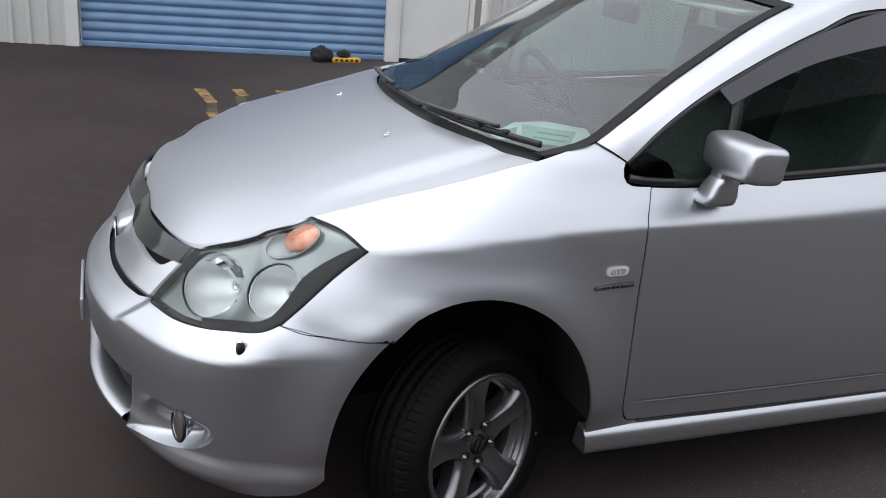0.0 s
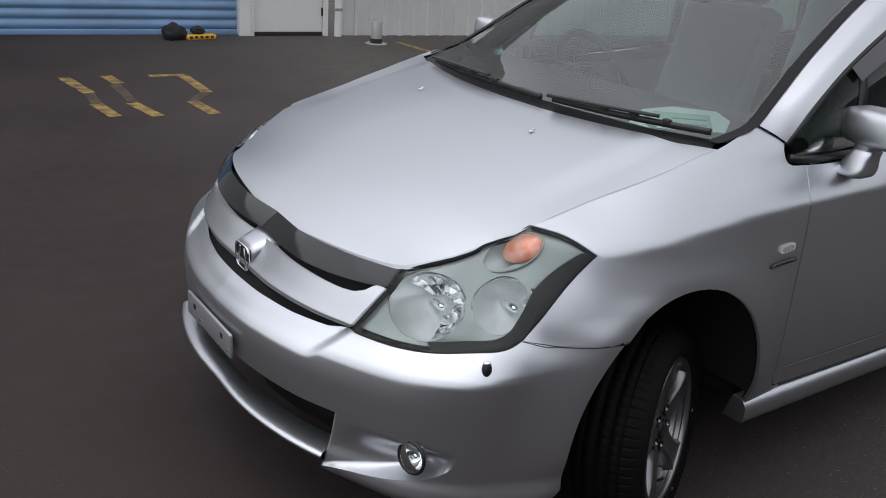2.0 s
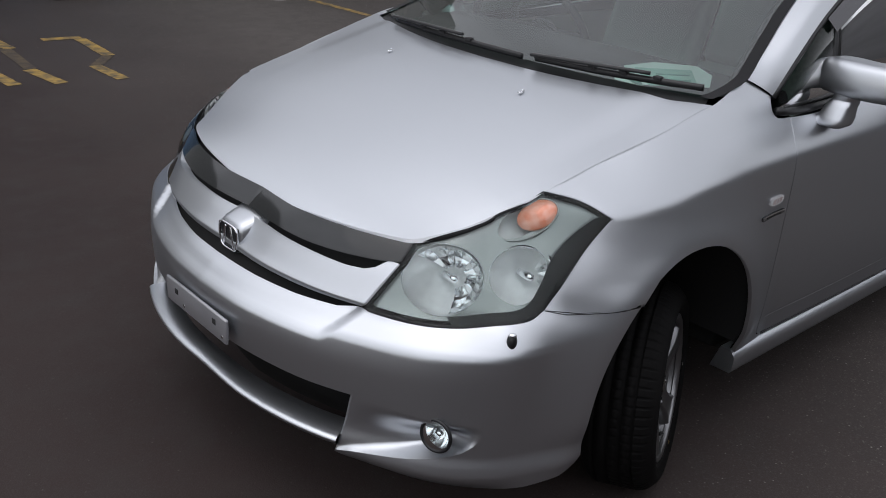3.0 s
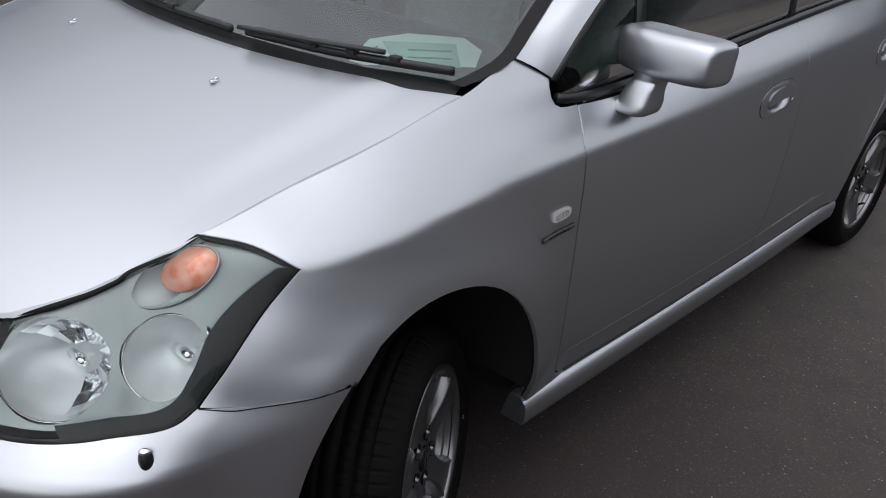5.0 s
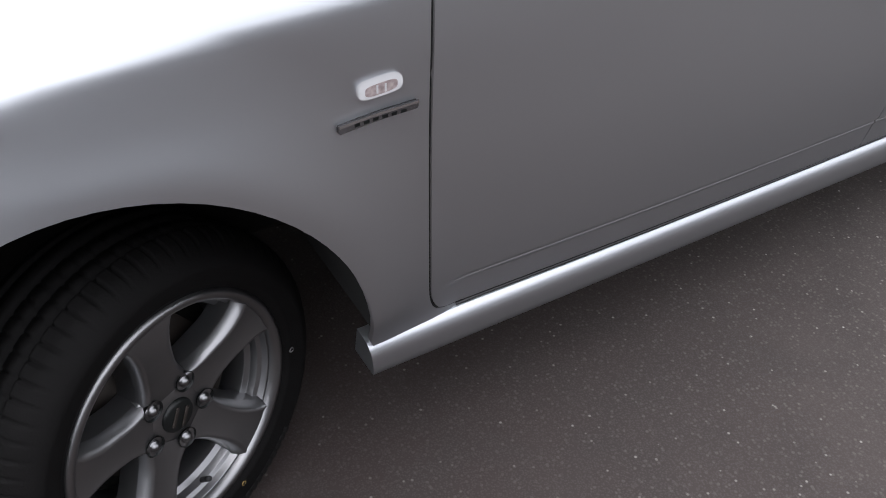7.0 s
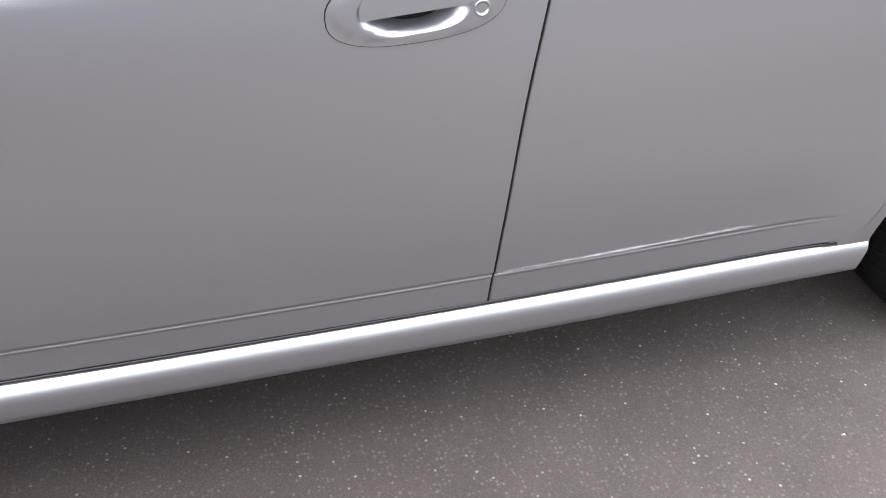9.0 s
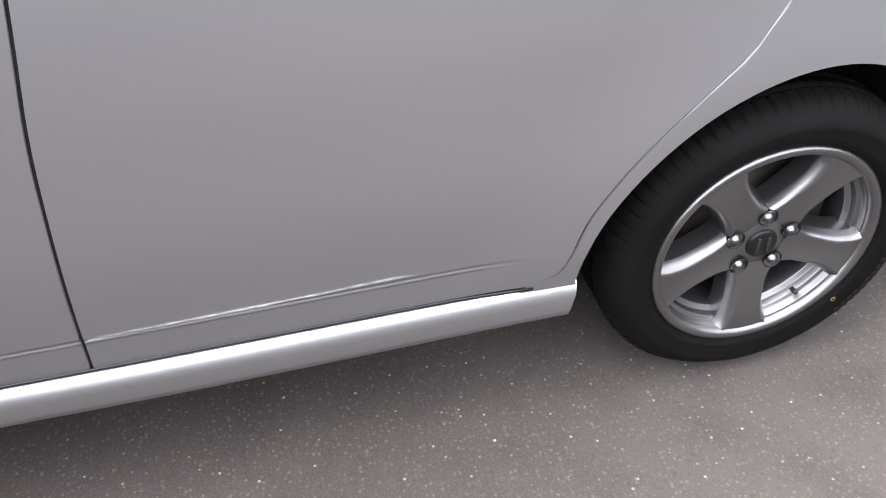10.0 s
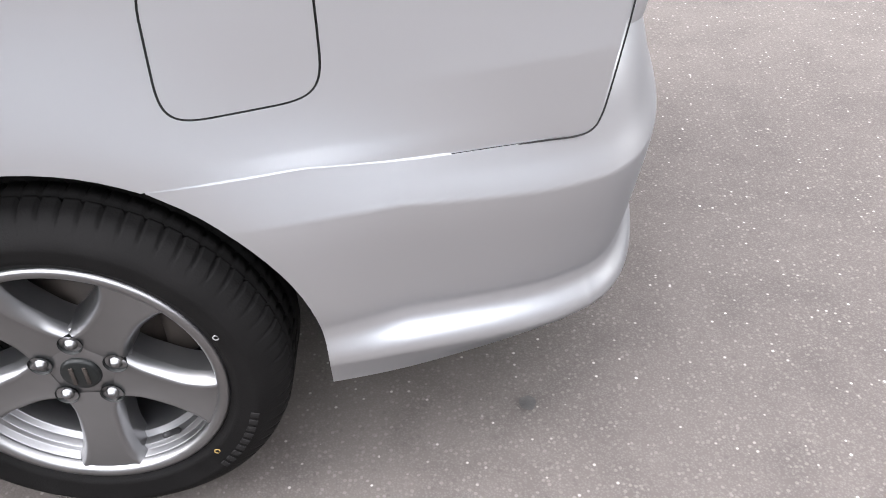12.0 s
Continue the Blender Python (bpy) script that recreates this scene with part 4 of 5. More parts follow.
def dish(centre, normal, axis, rx, ry, deep, sides=32, up=(0, 0, 1), rings=9):
    """A bowl whose rim lies across normal and whose floor lies along axis."""
    n = Vector(normal).normalized()
    a = Vector(up).cross(n).normalized()
    b = n.cross(a)
    d = Vector(axis).normalized()
    rows = []
    for t in np.linspace(0, 1, rings):
        k = math.sqrt(max(0.0, 1 - t**1.3)) if t < 1 else 0.002
        rows.append([Vector(centre) + d * deep * t + k * (rx * math.cos(q) * a + ry * math.sin(q) * b) for q in np.linspace(0, math.tau, sides, endpoint=False)])
    bm = grid_mesh(rows, closed_v=True)
    return bm


def hoop(centre, normal, rx, ry, thick, sides=40, up=(0, 0, 1)):
    n = Vector(normal).normalized()
    a = Vector(up).cross(n).normalized()
    b = n.cross(a)
    rows = []
    for q in np.linspace(0, math.tau, sides, endpoint=False):
        out = math.cos(q) * a + math.sin(q) * b
        c = Vector(centre) + rx * math.cos(q) * a + ry * math.sin(q) * b
        rows.append([c + thick * (math.cos(p) * out + math.sin(p) * n) for p in np.linspace(0, math.tau, 6, endpoint=False)])
    return grid_mesh(rows, closed_u=True, closed_v=True)


WHEEL = {}
OCHRE = material("worn_yellow_dot", (0.20, 0.13, 0.04), 0.7)
GREY_DOT = material("worn_pale_dot", (0.16, 0.16, 0.16), 0.7)
MARK = material("raised_rubber", (0.008, 0.0075, 0.0075), 0.75, gleam=0.2)
NUT = material("wheel_nut_steel", (0.22, 0.22, 0.225), 0.32, 1.0)


def tyre_mesh(R, r, w):
    """A tyre with ribs, grooves and shoulder sipes."""
    across = [(r - 0.012, 0.02), (r + 0.004, 0.004), (r + 0.012, 0.0), (r + 0.016, -0.004), (r + 0.020, -0.003), (r + 0.040, -0.011), (r + 0.048, -0.010), (R - 0.030, -0.003), (R - 0.018, 0.008), (R - 0.009, 0.018), (R - 0.004, 0.028), (R - 0.002, 0.042)]
    for k, y in enumerate((0.044, 0.076, 0.111, 0.147)):
        across += [(R, y), (R - 0.007, y + 0.001), (R - 0.007, y + 0.007), (R, y + 0.008)]
    across += [(R - 0.003, w - 0.03), (R - 0.012, w - 0.014), (R - 0.03, w - 0.002), (r + 0.04, w + 0.004), (r, w - 0.01), (r - 0.012, w - 0.02)]
    n = 576
    rows = []
    for i, (rad, h) in enumerate(across):
        row = []
        for k in range(n):
            a = k * math.tau / n
            cut = 0.0
            if i in (9, 10, 11, 12) and k % 8 == 0:
                cut = 0.007
            if i in (15, 16, 19, 20) and (k + i) % 8 == 0:
                cut = 0.004
            row.append(((rad - cut) * math.cos(a), h, (rad - cut) * math.sin(a)))
        rows.append(row)
    bm = grid_mesh(rows, closed_v=True)
    bmesh.ops.recalc_face_normals(bm, faces=bm.faces)
    return bm


def spoke_mesh(a, r):
    """One spoke: a shallow trough between raised edges, rounded flanks, spreading in fillets into the hub and the rim."""
    rows = []
    for t in np.linspace(0, 1, 21):
        rad = 0.046 + t * (r - 0.054)
        wide = float(spline((0, 0.12, 0.3, 0.55, 0.78, 0.90, 1.0), (0.044, 0.034, 0.0265, 0.025, 0.031, 0.040, 0.058), t))
        dep = float(spline((0, 0.3, 0.7, 1.0), (0.024, 0.019, 0.009, 0.004), t))
        left, right = 0.010 + 0.008 * t, 0.009 + 0.005 * t
        prof = [(-wide - left - 0.004, dep + 0.058), (-wide - left, dep + 0.022), (-wide - 0.72 * left, dep + 0.010), (-wide - 0.3 * left, dep + 0.003), (-wide, dep), (-wide + 0.004, dep + 0.0008), (-wide + 0.010, dep + 0.0022),
                (wide - 0.010, dep + 0.0022), (wide - 0.004, dep + 0.0008), (wide, dep), (wide + 0.3 * right, dep + 0.003), (wide + 0.72 * right, dep + 0.010), (wide + right, dep + 0.022), (wide + right + 0.004, dep + 0.058)]
        rows.append([Vector((rad * math.cos(a) - q * math.sin(a), d, rad * math.sin(a) + q * math.cos(a))) for q, d in prof])
    bm = grid_mesh(rows)
    bm.verts.index_update()
    for e in bm.edges:
        cols = {v.index % 14 for v in e.verts}
        e.smooth = not (len(cols) == 1 and cols & {1, 12})
    bmesh.ops.recalc_face_normals(bm, faces=bm.faces)
    if sum(f.normal.y * f.calc_area() for f in bm.faces) > 0:
        bmesh.ops.reverse_faces(bm, faces=bm.faces[:])
    return bm


def build_wheel(car, x, y, steer, spin=0.0, lean=0.0):
    hub = new("wheel")
    hub.parent = car
    hub["label"] = "worn black tyre on a grey five-spoke alloy rim"
    turn = pose(x, y, 0.3045, 0, 0, steer) @ pose(0, 0, 0, lean, 0, 0) @ pose(0, 0, 0, 0, spin, 0)
    if WHEEL:
        for o in WHEEL["parts"]:
            c = o.copy()
            scene.collection.objects.link(c)
            c.parent = hub
        hub.matrix_local = turn
        return hub
    w, R, r = 0.195, 0.305, 0.215
    made = [part("tyre", tyre_mesh(R, r, w), RUBBER, hub)]
    def crisp(line):
        """Doubles the points beside each corner, so that the steps of the turned rim stay sharp."""
        out = []
        for i, q in enumerate(line):
            v = Vector(q)
            for j in (i - 1, i + 1):
                if 0 <= j < len(line):
                    d = Vector(line[j]) - v
                    out.append(tuple(v + d.normalized() * min(0.0009, d.length * 0.3)))
        return out

    rim = part("rim", lathe(crisp([(r - 0.009, 0.004), (r - 0.010, 0.014), (r - 0.018, 0.017), (r - 0.019, 0.030), (r - 0.027, 0.033), (r - 0.028, 0.048), (r - 0.038, 0.053), (r - 0.040, 0.10), (r - 0.034, w - 0.02), (r, w - 0.01)]), 96), ALLOY, hub, "stepped rim barrel")
    made.append(rim)
    made.append(part("rim_lip", lathe([(r + 0.003, 0.006), (r + 0.001, 0.001), (r - 0.003, -0.001), (r - 0.008, -0.0005), (r - 0.013, 0.002), (r - 0.0165, 0.007), (r - 0.018, 0.014)], 96), ALLOY_CUT, hub, "machined rim lip"))
    made.append(part("brake_disc", lathe([(0.03, 0.085), (0.075, 0.085), (0.078, 0.10), (0.138, 0.10), (0.138, 0.12), (0.03, 0.12)], 48), IRON, hub, "rusty brake disc"))
    made.append(part("backplate", lathe([(0.0, 0.13), (0.178, 0.13), (0.178, 0.14), (0, 0.14)], 40), UNDER, hub))
    caliper = box((0.05, 0.05, 0.11), (0, 0.105, 0), 0.012)
    bmesh.ops.translate(caliper, vec=(0.135, 0, 0.03), verts=caliper.verts)
    made.append(part("brake_caliper", caliper, IRON, hub, "grey brake caliper"))
    for k in range(5):
        a = radians(-90 + 72 * k)
        made.append(part("spoke", spoke_mesh(a, r), ALLOY, hub))
        b = a + radians(36)
        at = (0.0572 * math.cos(b), 0, 0.0572 * math.sin(b))
        made.append(part("wheel_nut", lathe([(0.0, 0.016), (0.004, 0.0165), (0.0075, 0.020), (0.0085, 0.023), (0.0100, 0.0235), (0.0100, 0.045)], 12, centre=at), NUT, hub))
        made.append(part("nut_pocket", lathe([(0.0180, 0.0215), (0.0165, 0.0225), (0.0155, 0.034), (0.0, 0.034)], 20, centre=at), LAMP_DARK, hub))
    made.append(part("hub_plate", lathe([(0.0, 0.024), (0.030, 0.024), (0.040, 0.026), (0.071, 0.030), (0.078, 0.038), (0.080, 0.07)], 48), ALLOY, hub))
    made.append(part("hub_cap", lathe([(0.0, 0.017), (0.024, 0.017), (0.0285, 0.019), (0.030, 0.023), (0.031, 0.03)], 40), LAMP_DARK, hub, "dark hub cap with a raised mark"))
    bars = join(box((0.006, 0.003, 0.034), (-0.010, 0.016, 0), 0.001), box((0.006, 0.003, 0.034), (0.010, 0.016, 0), 0.001))
    made.append(part("cap_mark", bars, IRON, hub))
    for k in range(9):
        q = radians(-44 + 3.6 * k)
        bar = box((0.010, 0.0016, 0.013), (0, 0, 0), 0.0005)
        bmesh.ops.rotate(bar, matrix=Matrix.Rotation(math.pi / 2 - q, 3, "Y"), verts=bar.verts)
        bmesh.ops.translate(bar, vec=((r + 0.042) * math.cos(q), -0.0112, (r + 0.042) * math.sin(q)), verts=bar.verts)
        made.append(part("tyre_mark", bar, MARK, hub))
    for q, mat in ((radians(-42), OCHRE), (radians(22), GREY_DOT)):
        made.append(part("tyre_dot", hoop(Vector(((r + 0.020) * math.cos(q), -0.0035, (r + 0.020) * math.sin(q))), (0, -1, 0), 0.0042, 0.0042, 0.0012, 16), mat, hub))
    b = radians(-54)
    made.append(part("tyre_valve", sweep([((r - 0.030) * math.cos(b), 0.035, (r - 0.030) * math.sin(b)), ((r - 0.045) * math.cos(b), 0.018, (r - 0.045) * math.sin(b)), ((r - 0.052) * math.cos(b), 0.010, (r - 0.052) * math.sin(b))], 0.005, 8), BLACK_MATT, hub, "black valve stem"))
    WHEEL["parts"] = made
    hub.matrix_local = turn
    return hub


build_wheel(car, 2.72, 0.034, 0)
build_wheel(car, 0.060, 0.028, 26, 32, -5)
build_wheel(car, 0.0, 2 * MID - 0.05, 180 + 24, 10)
build_wheel(car, 2.72, 2 * MID - 0.04, 180, 40)


def build_sills(car):
    for sg in (1, -1):
        rows = []
        for x in np.linspace(0.368, 2.362, 40):
            k = 0.010 + 0.012 * smooth(1.6, 2.4, x)
            sec = [(0.05, 0.326), (0.018, 0.3235), (0.011, 0.319), (0.002, 0.306), (0.0, 0.299), (0.0, 0.290), (0.002, 0.264), (0.005, 0.249), (0.010, 0.243), (0.08, 0.241)]
            tail = 0.012 * float(smooth(2.30, 2.362, x))
            nose = 0.008 * float(1 - smooth(0.368, 0.45, x))
            rows.append([Vector((x + (0.33 - z) / 0.08 * (nose - tail), float(y + k), z)) for y, z in sec])
        bm = grid_mesh(rows)
        bm.verts.ensure_lookup_table()
        for line in (rows[0], rows[-1]):
            bm.faces.new([bm.verts.new(p) for p in line])
        bmesh.ops.recalc_face_normals(bm, faces=bm.faces)
        skirt = part("side_skirt", mirrored(bm, sg), SILVER, car, "silver side skirt")
        line = [(x, float(skin(np.array([along(x)]), np.array([0.331]))[0, 1]) + 0.0005, 0.3285) for x in np.linspace(0.545, 2.28, 40)]
        part("sill_seal", mirrored(sweep(line, 0.0032, 8), sg), BLACK_TRIM, skirt, "black door seal")


build_sills(car)
part("floor_pan", join(box((3.9, 0.9, 0.12), (1.4, MID, 0.34), 0.02), box((1.85, 1.5, 0.1), (1.36, MID, 0.31), 0.02)), UNDER, car)
for cx, cz, a, b in (ARCH_F, ARCH_R):
    for sg in (1, -1):
        turn = np.linspace(radians(2 if cx < 1 else -6), radians(178), 44)
        lx, lz = cx + (a + 0.012) * np.cos(turn), cz + (b + 0.012) * np.sin(turn)
        lip = skin(np.interp(lx, PLAN_P[:, 0], PLAN_S), lz, -0.016)[:, 1]
        rows = [[Vector((float(x), float(y if deep is None else deep), float(z))) for x, y, z in zip(lx, lip, lz)] for deep in (None, 0.12, 0.35, 0.36)]
        rows.append([Vector((cx, 0.36, cz)) for _ in range(44)])
        part("arch_liner", mirrored(grid_mesh(rows), sg), UNDER, car, "black wheel arch liner")


# ---- the yard's building ----
WALL_TURN = -9.5
WALL_AT = Vector((2.43, 8.75, 0))
wall_x = Vector((math.cos(radians(WALL_TURN)), math.sin(radians(WALL_TURN)), 0))
wall_y = Vector((-wall_x.y, wall_x.x, 0))


def on_wall(bm, along_wall, out=0.0, up=0.0):
    """Turns a mesh built along x to lie along the building's front."""
    bmesh.ops.rotate(bm, matrix=Matrix.Rotation(radians(WALL_TURN), 3, "Z"), verts=bm.verts)
    bmesh.ops.translate(bm, vec=WALL_AT + wall_x * along_wall - wall_y * out + Vector((0, 0, up)), verts=bm.verts)
    return bm


def cladding(x0, x1, z0, z1, pitch=0.19, deep=0.03):
    pts, x = [], x0
    while x < x1:
        for dx, d in ((0, 0), (0.13, 0), (0.14, -deep), (0.18, -deep)):
            if x + dx <= x1:
                pts.append((x + dx, d))
        x += pitch
    pts.append((x1, 0))
    bm = grid_mesh([[(x, y, z) for x, y in pts] for z in (z0, z1)])
    back = box((x1 - x0, 0.15, z1 - z0), ((x0 + x1) / 2, 0.08, (z0 + z1) / 2))
    out = join(bm, back)
    bmesh.ops.recalc_face_normals(out, faces=out.faces)
    return out


EAVES = 5.0
wall = tagged(mesh_object("wall_north", on_wall(cladding(1.15, 16, 0, EAVES), 0), CREAM_STEEL, smooth=False), "pale grey ribbed steel cladding of the workshop", "wall", kind="structure")
tagged(mesh_object("wall_north_west", on_wall(cladding(-14, -3.6, 0, EAVES), 0), CREAM_STEEL, smooth=False), "pale grey ribbed steel cladding of the workshop", "wall", kind="structure")
tagged(mesh_object("wall_over_door", on_wall(cladding(-3.6, 1.15, 3.4, EAVES), 0), CREAM_STEEL, smooth=False), "pale grey ribbed steel cladding over the shutter", "wall", kind="structure")


# plain shed across the yard, behind the camera
def shed_wall():
    bm = cladding(-16, 18, 0, 3.8, 0.25, 0.03)
    bmesh.ops.rotate(bm, matrix=Matrix.Rotation(math.pi, 3, "Z"), verts=bm.verts)
    bmesh.ops.translate(bm, vec=(1.0, -8.5, 0), verts=bm.verts)
    return bm


SHED = material("weathered_dark_cladding", (0.10, 0.10, 0.105), 0.7, spread=0.2, scale=1.2)
tagged(mesh_object("wall_south", shed_wall(), SHED, smooth=False), "dark weathered cladding of the shed across the yard", "wall", kind="structure")


# unseen wall, added to darken what the car's doors and windows mirror
bm = cladding(-7.1, 1.2, 0, 4.0, 0.25, 0.03)
bmesh.ops.rotate(bm, matrix=Matrix.Rotation(math.pi / 2, 3, "Z"), verts=bm.verts)
bmesh.ops.translate(bm, vec=(13.0, -1.4, 0), verts=bm.verts)
tagged(mesh_object("unseen_wall_east", bm, SHED, smooth=False), "unseen dark ribbed wall added to darken the car's reflections", "wall", kind="structure")


def shutter():
    pts, z = [], 0.06
    while z < 3.4:
        for t, d in ((0.0, 0.016), (0.10, 0.004), (0.24, -0.009), (0.45, -0.014), (0.66, -0.009), (0.82, 0.002), (0.93, 0.014)):
            pts.append((d, z + 0.108 * t))
        z += 0.108
    bm = grid_mesh([[(x, y, z) for y, z in pts] for x in (-3.6, -0.12)])
    bmesh.ops.recalc_face_normals(bm, faces=bm.faces)
    return bm


door = thing("roller_door", "closed blue corrugated steel roller door", "roller door")
part("curtain", on_wall(shutter(), 0, -0.06), BLUE_STEEL, door)
part("bottom_rail", on_wall(box((3.5, 0.05, 0.06), (-1.86, 0, 0.03), 0.006), 0, -0.05), BLUE_STEEL, door)
for x in (-3.68, -0.06):
    tagged(mesh_object("trim", on_wall(box((0.14, 0.14, 3.4), (x, 0, 1.7), 0.008), 0, 0.0), WHITE_PAINT, smooth=False), "pale steel door jamb", "door jamb", kind="structure")
entry = thing("entry_door", "closed pale flush service door", "door")
part("leaf", on_wall(box((0.82, 0.04, 1.96), (0.46, 0, 1.025), 0.004), 0, 0.0), WHITE_PAINT, entry, smooth=False)
part("threshold", on_wall(box((0.83, 0.10, 0.04), (0.46, 0.03, 0.02), 0.003), 0, 0.0), BLACK_MATT, entry, "dark gap under the door")
for z in (0.28, 1.05, 1.80):
    part("hinge", on_wall(box((0.022, 0.03, 0.10), (0.868, -0.03, z), 0.003), 0, 0.0), BLACK_MATT, entry, "dark steel hinge")
for x in (0.015, 0.905):
    part("door_frame", on_wall(box((0.06, 0.12, 2.06), (x, 0, 1.03), 0.004), 0, 0.0), WHITE_PAINT, entry, smooth=False)


# ---- lamps and trim of the car ----
LAMP_FACE = Vector((-0.635, -0.512, 0.578))
INTO = Vector((0.86, 0.40, -0.30))


def facets(centre, normal, axis, rx, ry, deep, a0, a1, bands):
    """Fluted segments over a sector of a reflector bowl, each tilted its own way."""
    n = Vector(normal).normalized()
    a = Vector((0, 0, 1)).cross(n).normalized()
    b, d = n.cross(a), Vector(axis).normalized()
    bm = bmesh.new()
    rnd = random.Random(4)
    for q0 in np.arange(a0, a1, 18.0):
        for i in range(bands):
            t0, t1 = 0.08 + 0.84 * i / bands, 0.08 + 0.84 * (i + 1) / bands
            tip = rnd.uniform(-0.008, 0.008)
            quad = []
            for q, t, e in ((q0, t0, tip), (q0 + 18.0, t0, -tip), (q0 + 18.0, t1, -tip), (q0, t1, tip)):
                k = math.sqrt(1 - t**1.3)
                quad.append(bm.verts.new(Vector(centre) + d * (deep * t * 0.8 + e - 0.004) + k * (rx * math.cos(radians(q)) * a + ry * math.sin(radians(q)) * b)))
            bm.faces.new(quad)
    return bm


def build_headlamp(car, sg):
    def place(x, y):
        return at3(x, y, float(hood_height(np.array([x]), np.array([y]))[0]) - 0.004)

    top = [GRILLE_END, HOOD_END, place(-0.655, 0.303), place(-0.62, 0.278), place(-0.585, 0.255), place(-0.55, 0.235), place(-0.48, 0.203), HL_TOP]
    rear = flat(curve([(*HL_TOP, 0), (*at3(-0.345, 0.125, 0.933), 0), (*HL_REAR, 0)], 6))[1:] + flat(curve([(*HL_REAR, 0), (*at3(-0.40, 0.052, 0.815), 0), (*NOTCH, 0)], 6))[1:]
    low = LAMP_LOW[1:]
    ring = top + rear + low
    def bulge(u, z, lift=0.0):
        r = np.hypot((u - 0.84) / 0.33, (z - 0.81) / 0.16)
        return skin(u, z, lift + 0.038 * (1 - smooth(0.1, 1.0, r)))

    lamp = panel("headlamp", shrink(ring, 0.0035), bulge, LENS, car, "clear headlamp lens with an amber indicator", step=0.02, lift=-0.001, flange=0.0, sign=sg)
    lamp.visible_shadow = False
    panel("lamp_seal", ring, skin, SCREEN_EDGE, lamp, step=0.02, lift=-0.003, flange=0.03, sign=sg, holes=[shrink(ring, 0.0045)])
    panel("lamp_housing", shrink(ring, 0.003), skin, LAMP_GREY, lamp, "grey lamp housing", step=0.016, lift=-0.028, flange=0.0, sign=sg,
          holes=[[at3(*q) for q in disc_on_face((-0.651, 0.260, 0.753), 0.100, 0.089)], [at3(*q) for q in disc_on_face((-0.519, 0.128, 0.777), 0.077, 0.073)], [at3(*q) for q in disc_on_face((-0.462, 0.180, 0.890), 0.078, 0.040, 34)]])
    inner = curve([(*at3(*q), 0) for q in ((-0.325, 0.072, 0.899), (-0.39, 0.080, 0.862), (-0.455, 0.084, 0.815), (-0.500, 0.070, 0.758), (-0.545, 0.072, 0.720), (-0.62, 0.113, 0.701), (-0.70, 0.185, 0.687))], 4)
    dark = flat(inner)[::-1] + [HL_REAR] + flat(curve([(*HL_REAR, 0), (*at3(-0.40, 0.052, 0.815), 0), (*NOTCH, 0)], 6))[1:] + low[:13]
    panel("lamp_bezel", dark, skin, LAMP_DARK, lamp, "black lamp bezel", step=0.016, lift=-0.014, flange=0.0, sign=sg)
    back = LAMP_FACE * -0.026
    for name, c, rx, ry, deep, sides, mat, lean in (("main_reflector", (-0.651, 0.260, 0.753), 0.102, 0.091, 0.10, 40, SOFT_REFLECTOR, 0), ("dip_reflector", (-0.519, 0.128, 0.777), 0.079, 0.075, 0.08, 40, SOFT_REFLECTOR, 0), ("indicator", (-0.462, 0.180, 0.890), 0.080, 0.042, 0.03, 30, LAMP_PALE, 34)):
        c = Vector(c) + back + LAMP_FACE * (0.020 if lean else 0.006)
        up = Matrix.Rotation(radians(lean), 3, LAMP_FACE.normalized()) @ Vector((0, 0, 1))
        bowl = part(name, mirrored(dish(c, LAMP_FACE, INTO, rx, ry, deep, sides, up), sg), mat, lamp)
        if not lean:
            part("reflector_facets", mirrored(facets(c + INTO * 0.004, LAMP_FACE, INTO, rx * 0.93, ry * 0.93, deep, *((-75, 125, 3) if name == "main_reflector" else (-30, 60, 3))), sg), REFLECTOR, bowl, "bright fluted reflector segments", smooth=False)
        part("bulb", mirrored(lathe([(0, -0.02), (0.008, -0.016), (0.011, 0.0), (0.008, 0.03), (0, 0.03)], 14, centre=c + INTO * deep * 0.6), sg), AMBER if lean else CHROME, bowl)
        part("reflector_rim", mirrored(hoop(c + LAMP_FACE * 0.004, LAMP_FACE, rx, ry, 0.0025, up=up), sg), CHROME if not lean else LAMP_GREY, bowl)
        if not lean:
            part("rim_shadow_gap", mirrored(hoop(c + LAMP_FACE * 0.002, LAMP_FACE, rx + 0.005, ry + 0.005, 0.005, up=up), sg), LAMP_DARK, bowl)
        if lean:
            d = Vector((0.021, -0.012, 0.013))
            part("amber_lens", mirrored(dish(c + d + LAMP_FACE * 0.002, LAMP_FACE, LAMP_FACE, 0.052, 0.035, 0.012, 28, up), sg), AMBER, bowl, "amber indicator lens")


def disc_on_face(c, rx, ry, lean=0, n=28):
    up = Matrix.Rotation(radians(lean), 3, LAMP_FACE.normalized()) @ Vector((0, 0, 1))
    nn = LAMP_FACE.normalized()
    a = up.cross(nn).normalized()
    b = nn.cross(a)
    return [tuple(Vector(c) + rx * math.cos(q) * a + ry * math.sin(q) * b) for q in np.linspace(0, math.tau, n, endpoint=False)]


for sg in (1, -1):
    build_headlamp(car, sg)


def skin_at(x, y, z, lift=0.0):
    return Vector(skin(np.array([foot(x, y)]), np.array([z]), lift)[0])


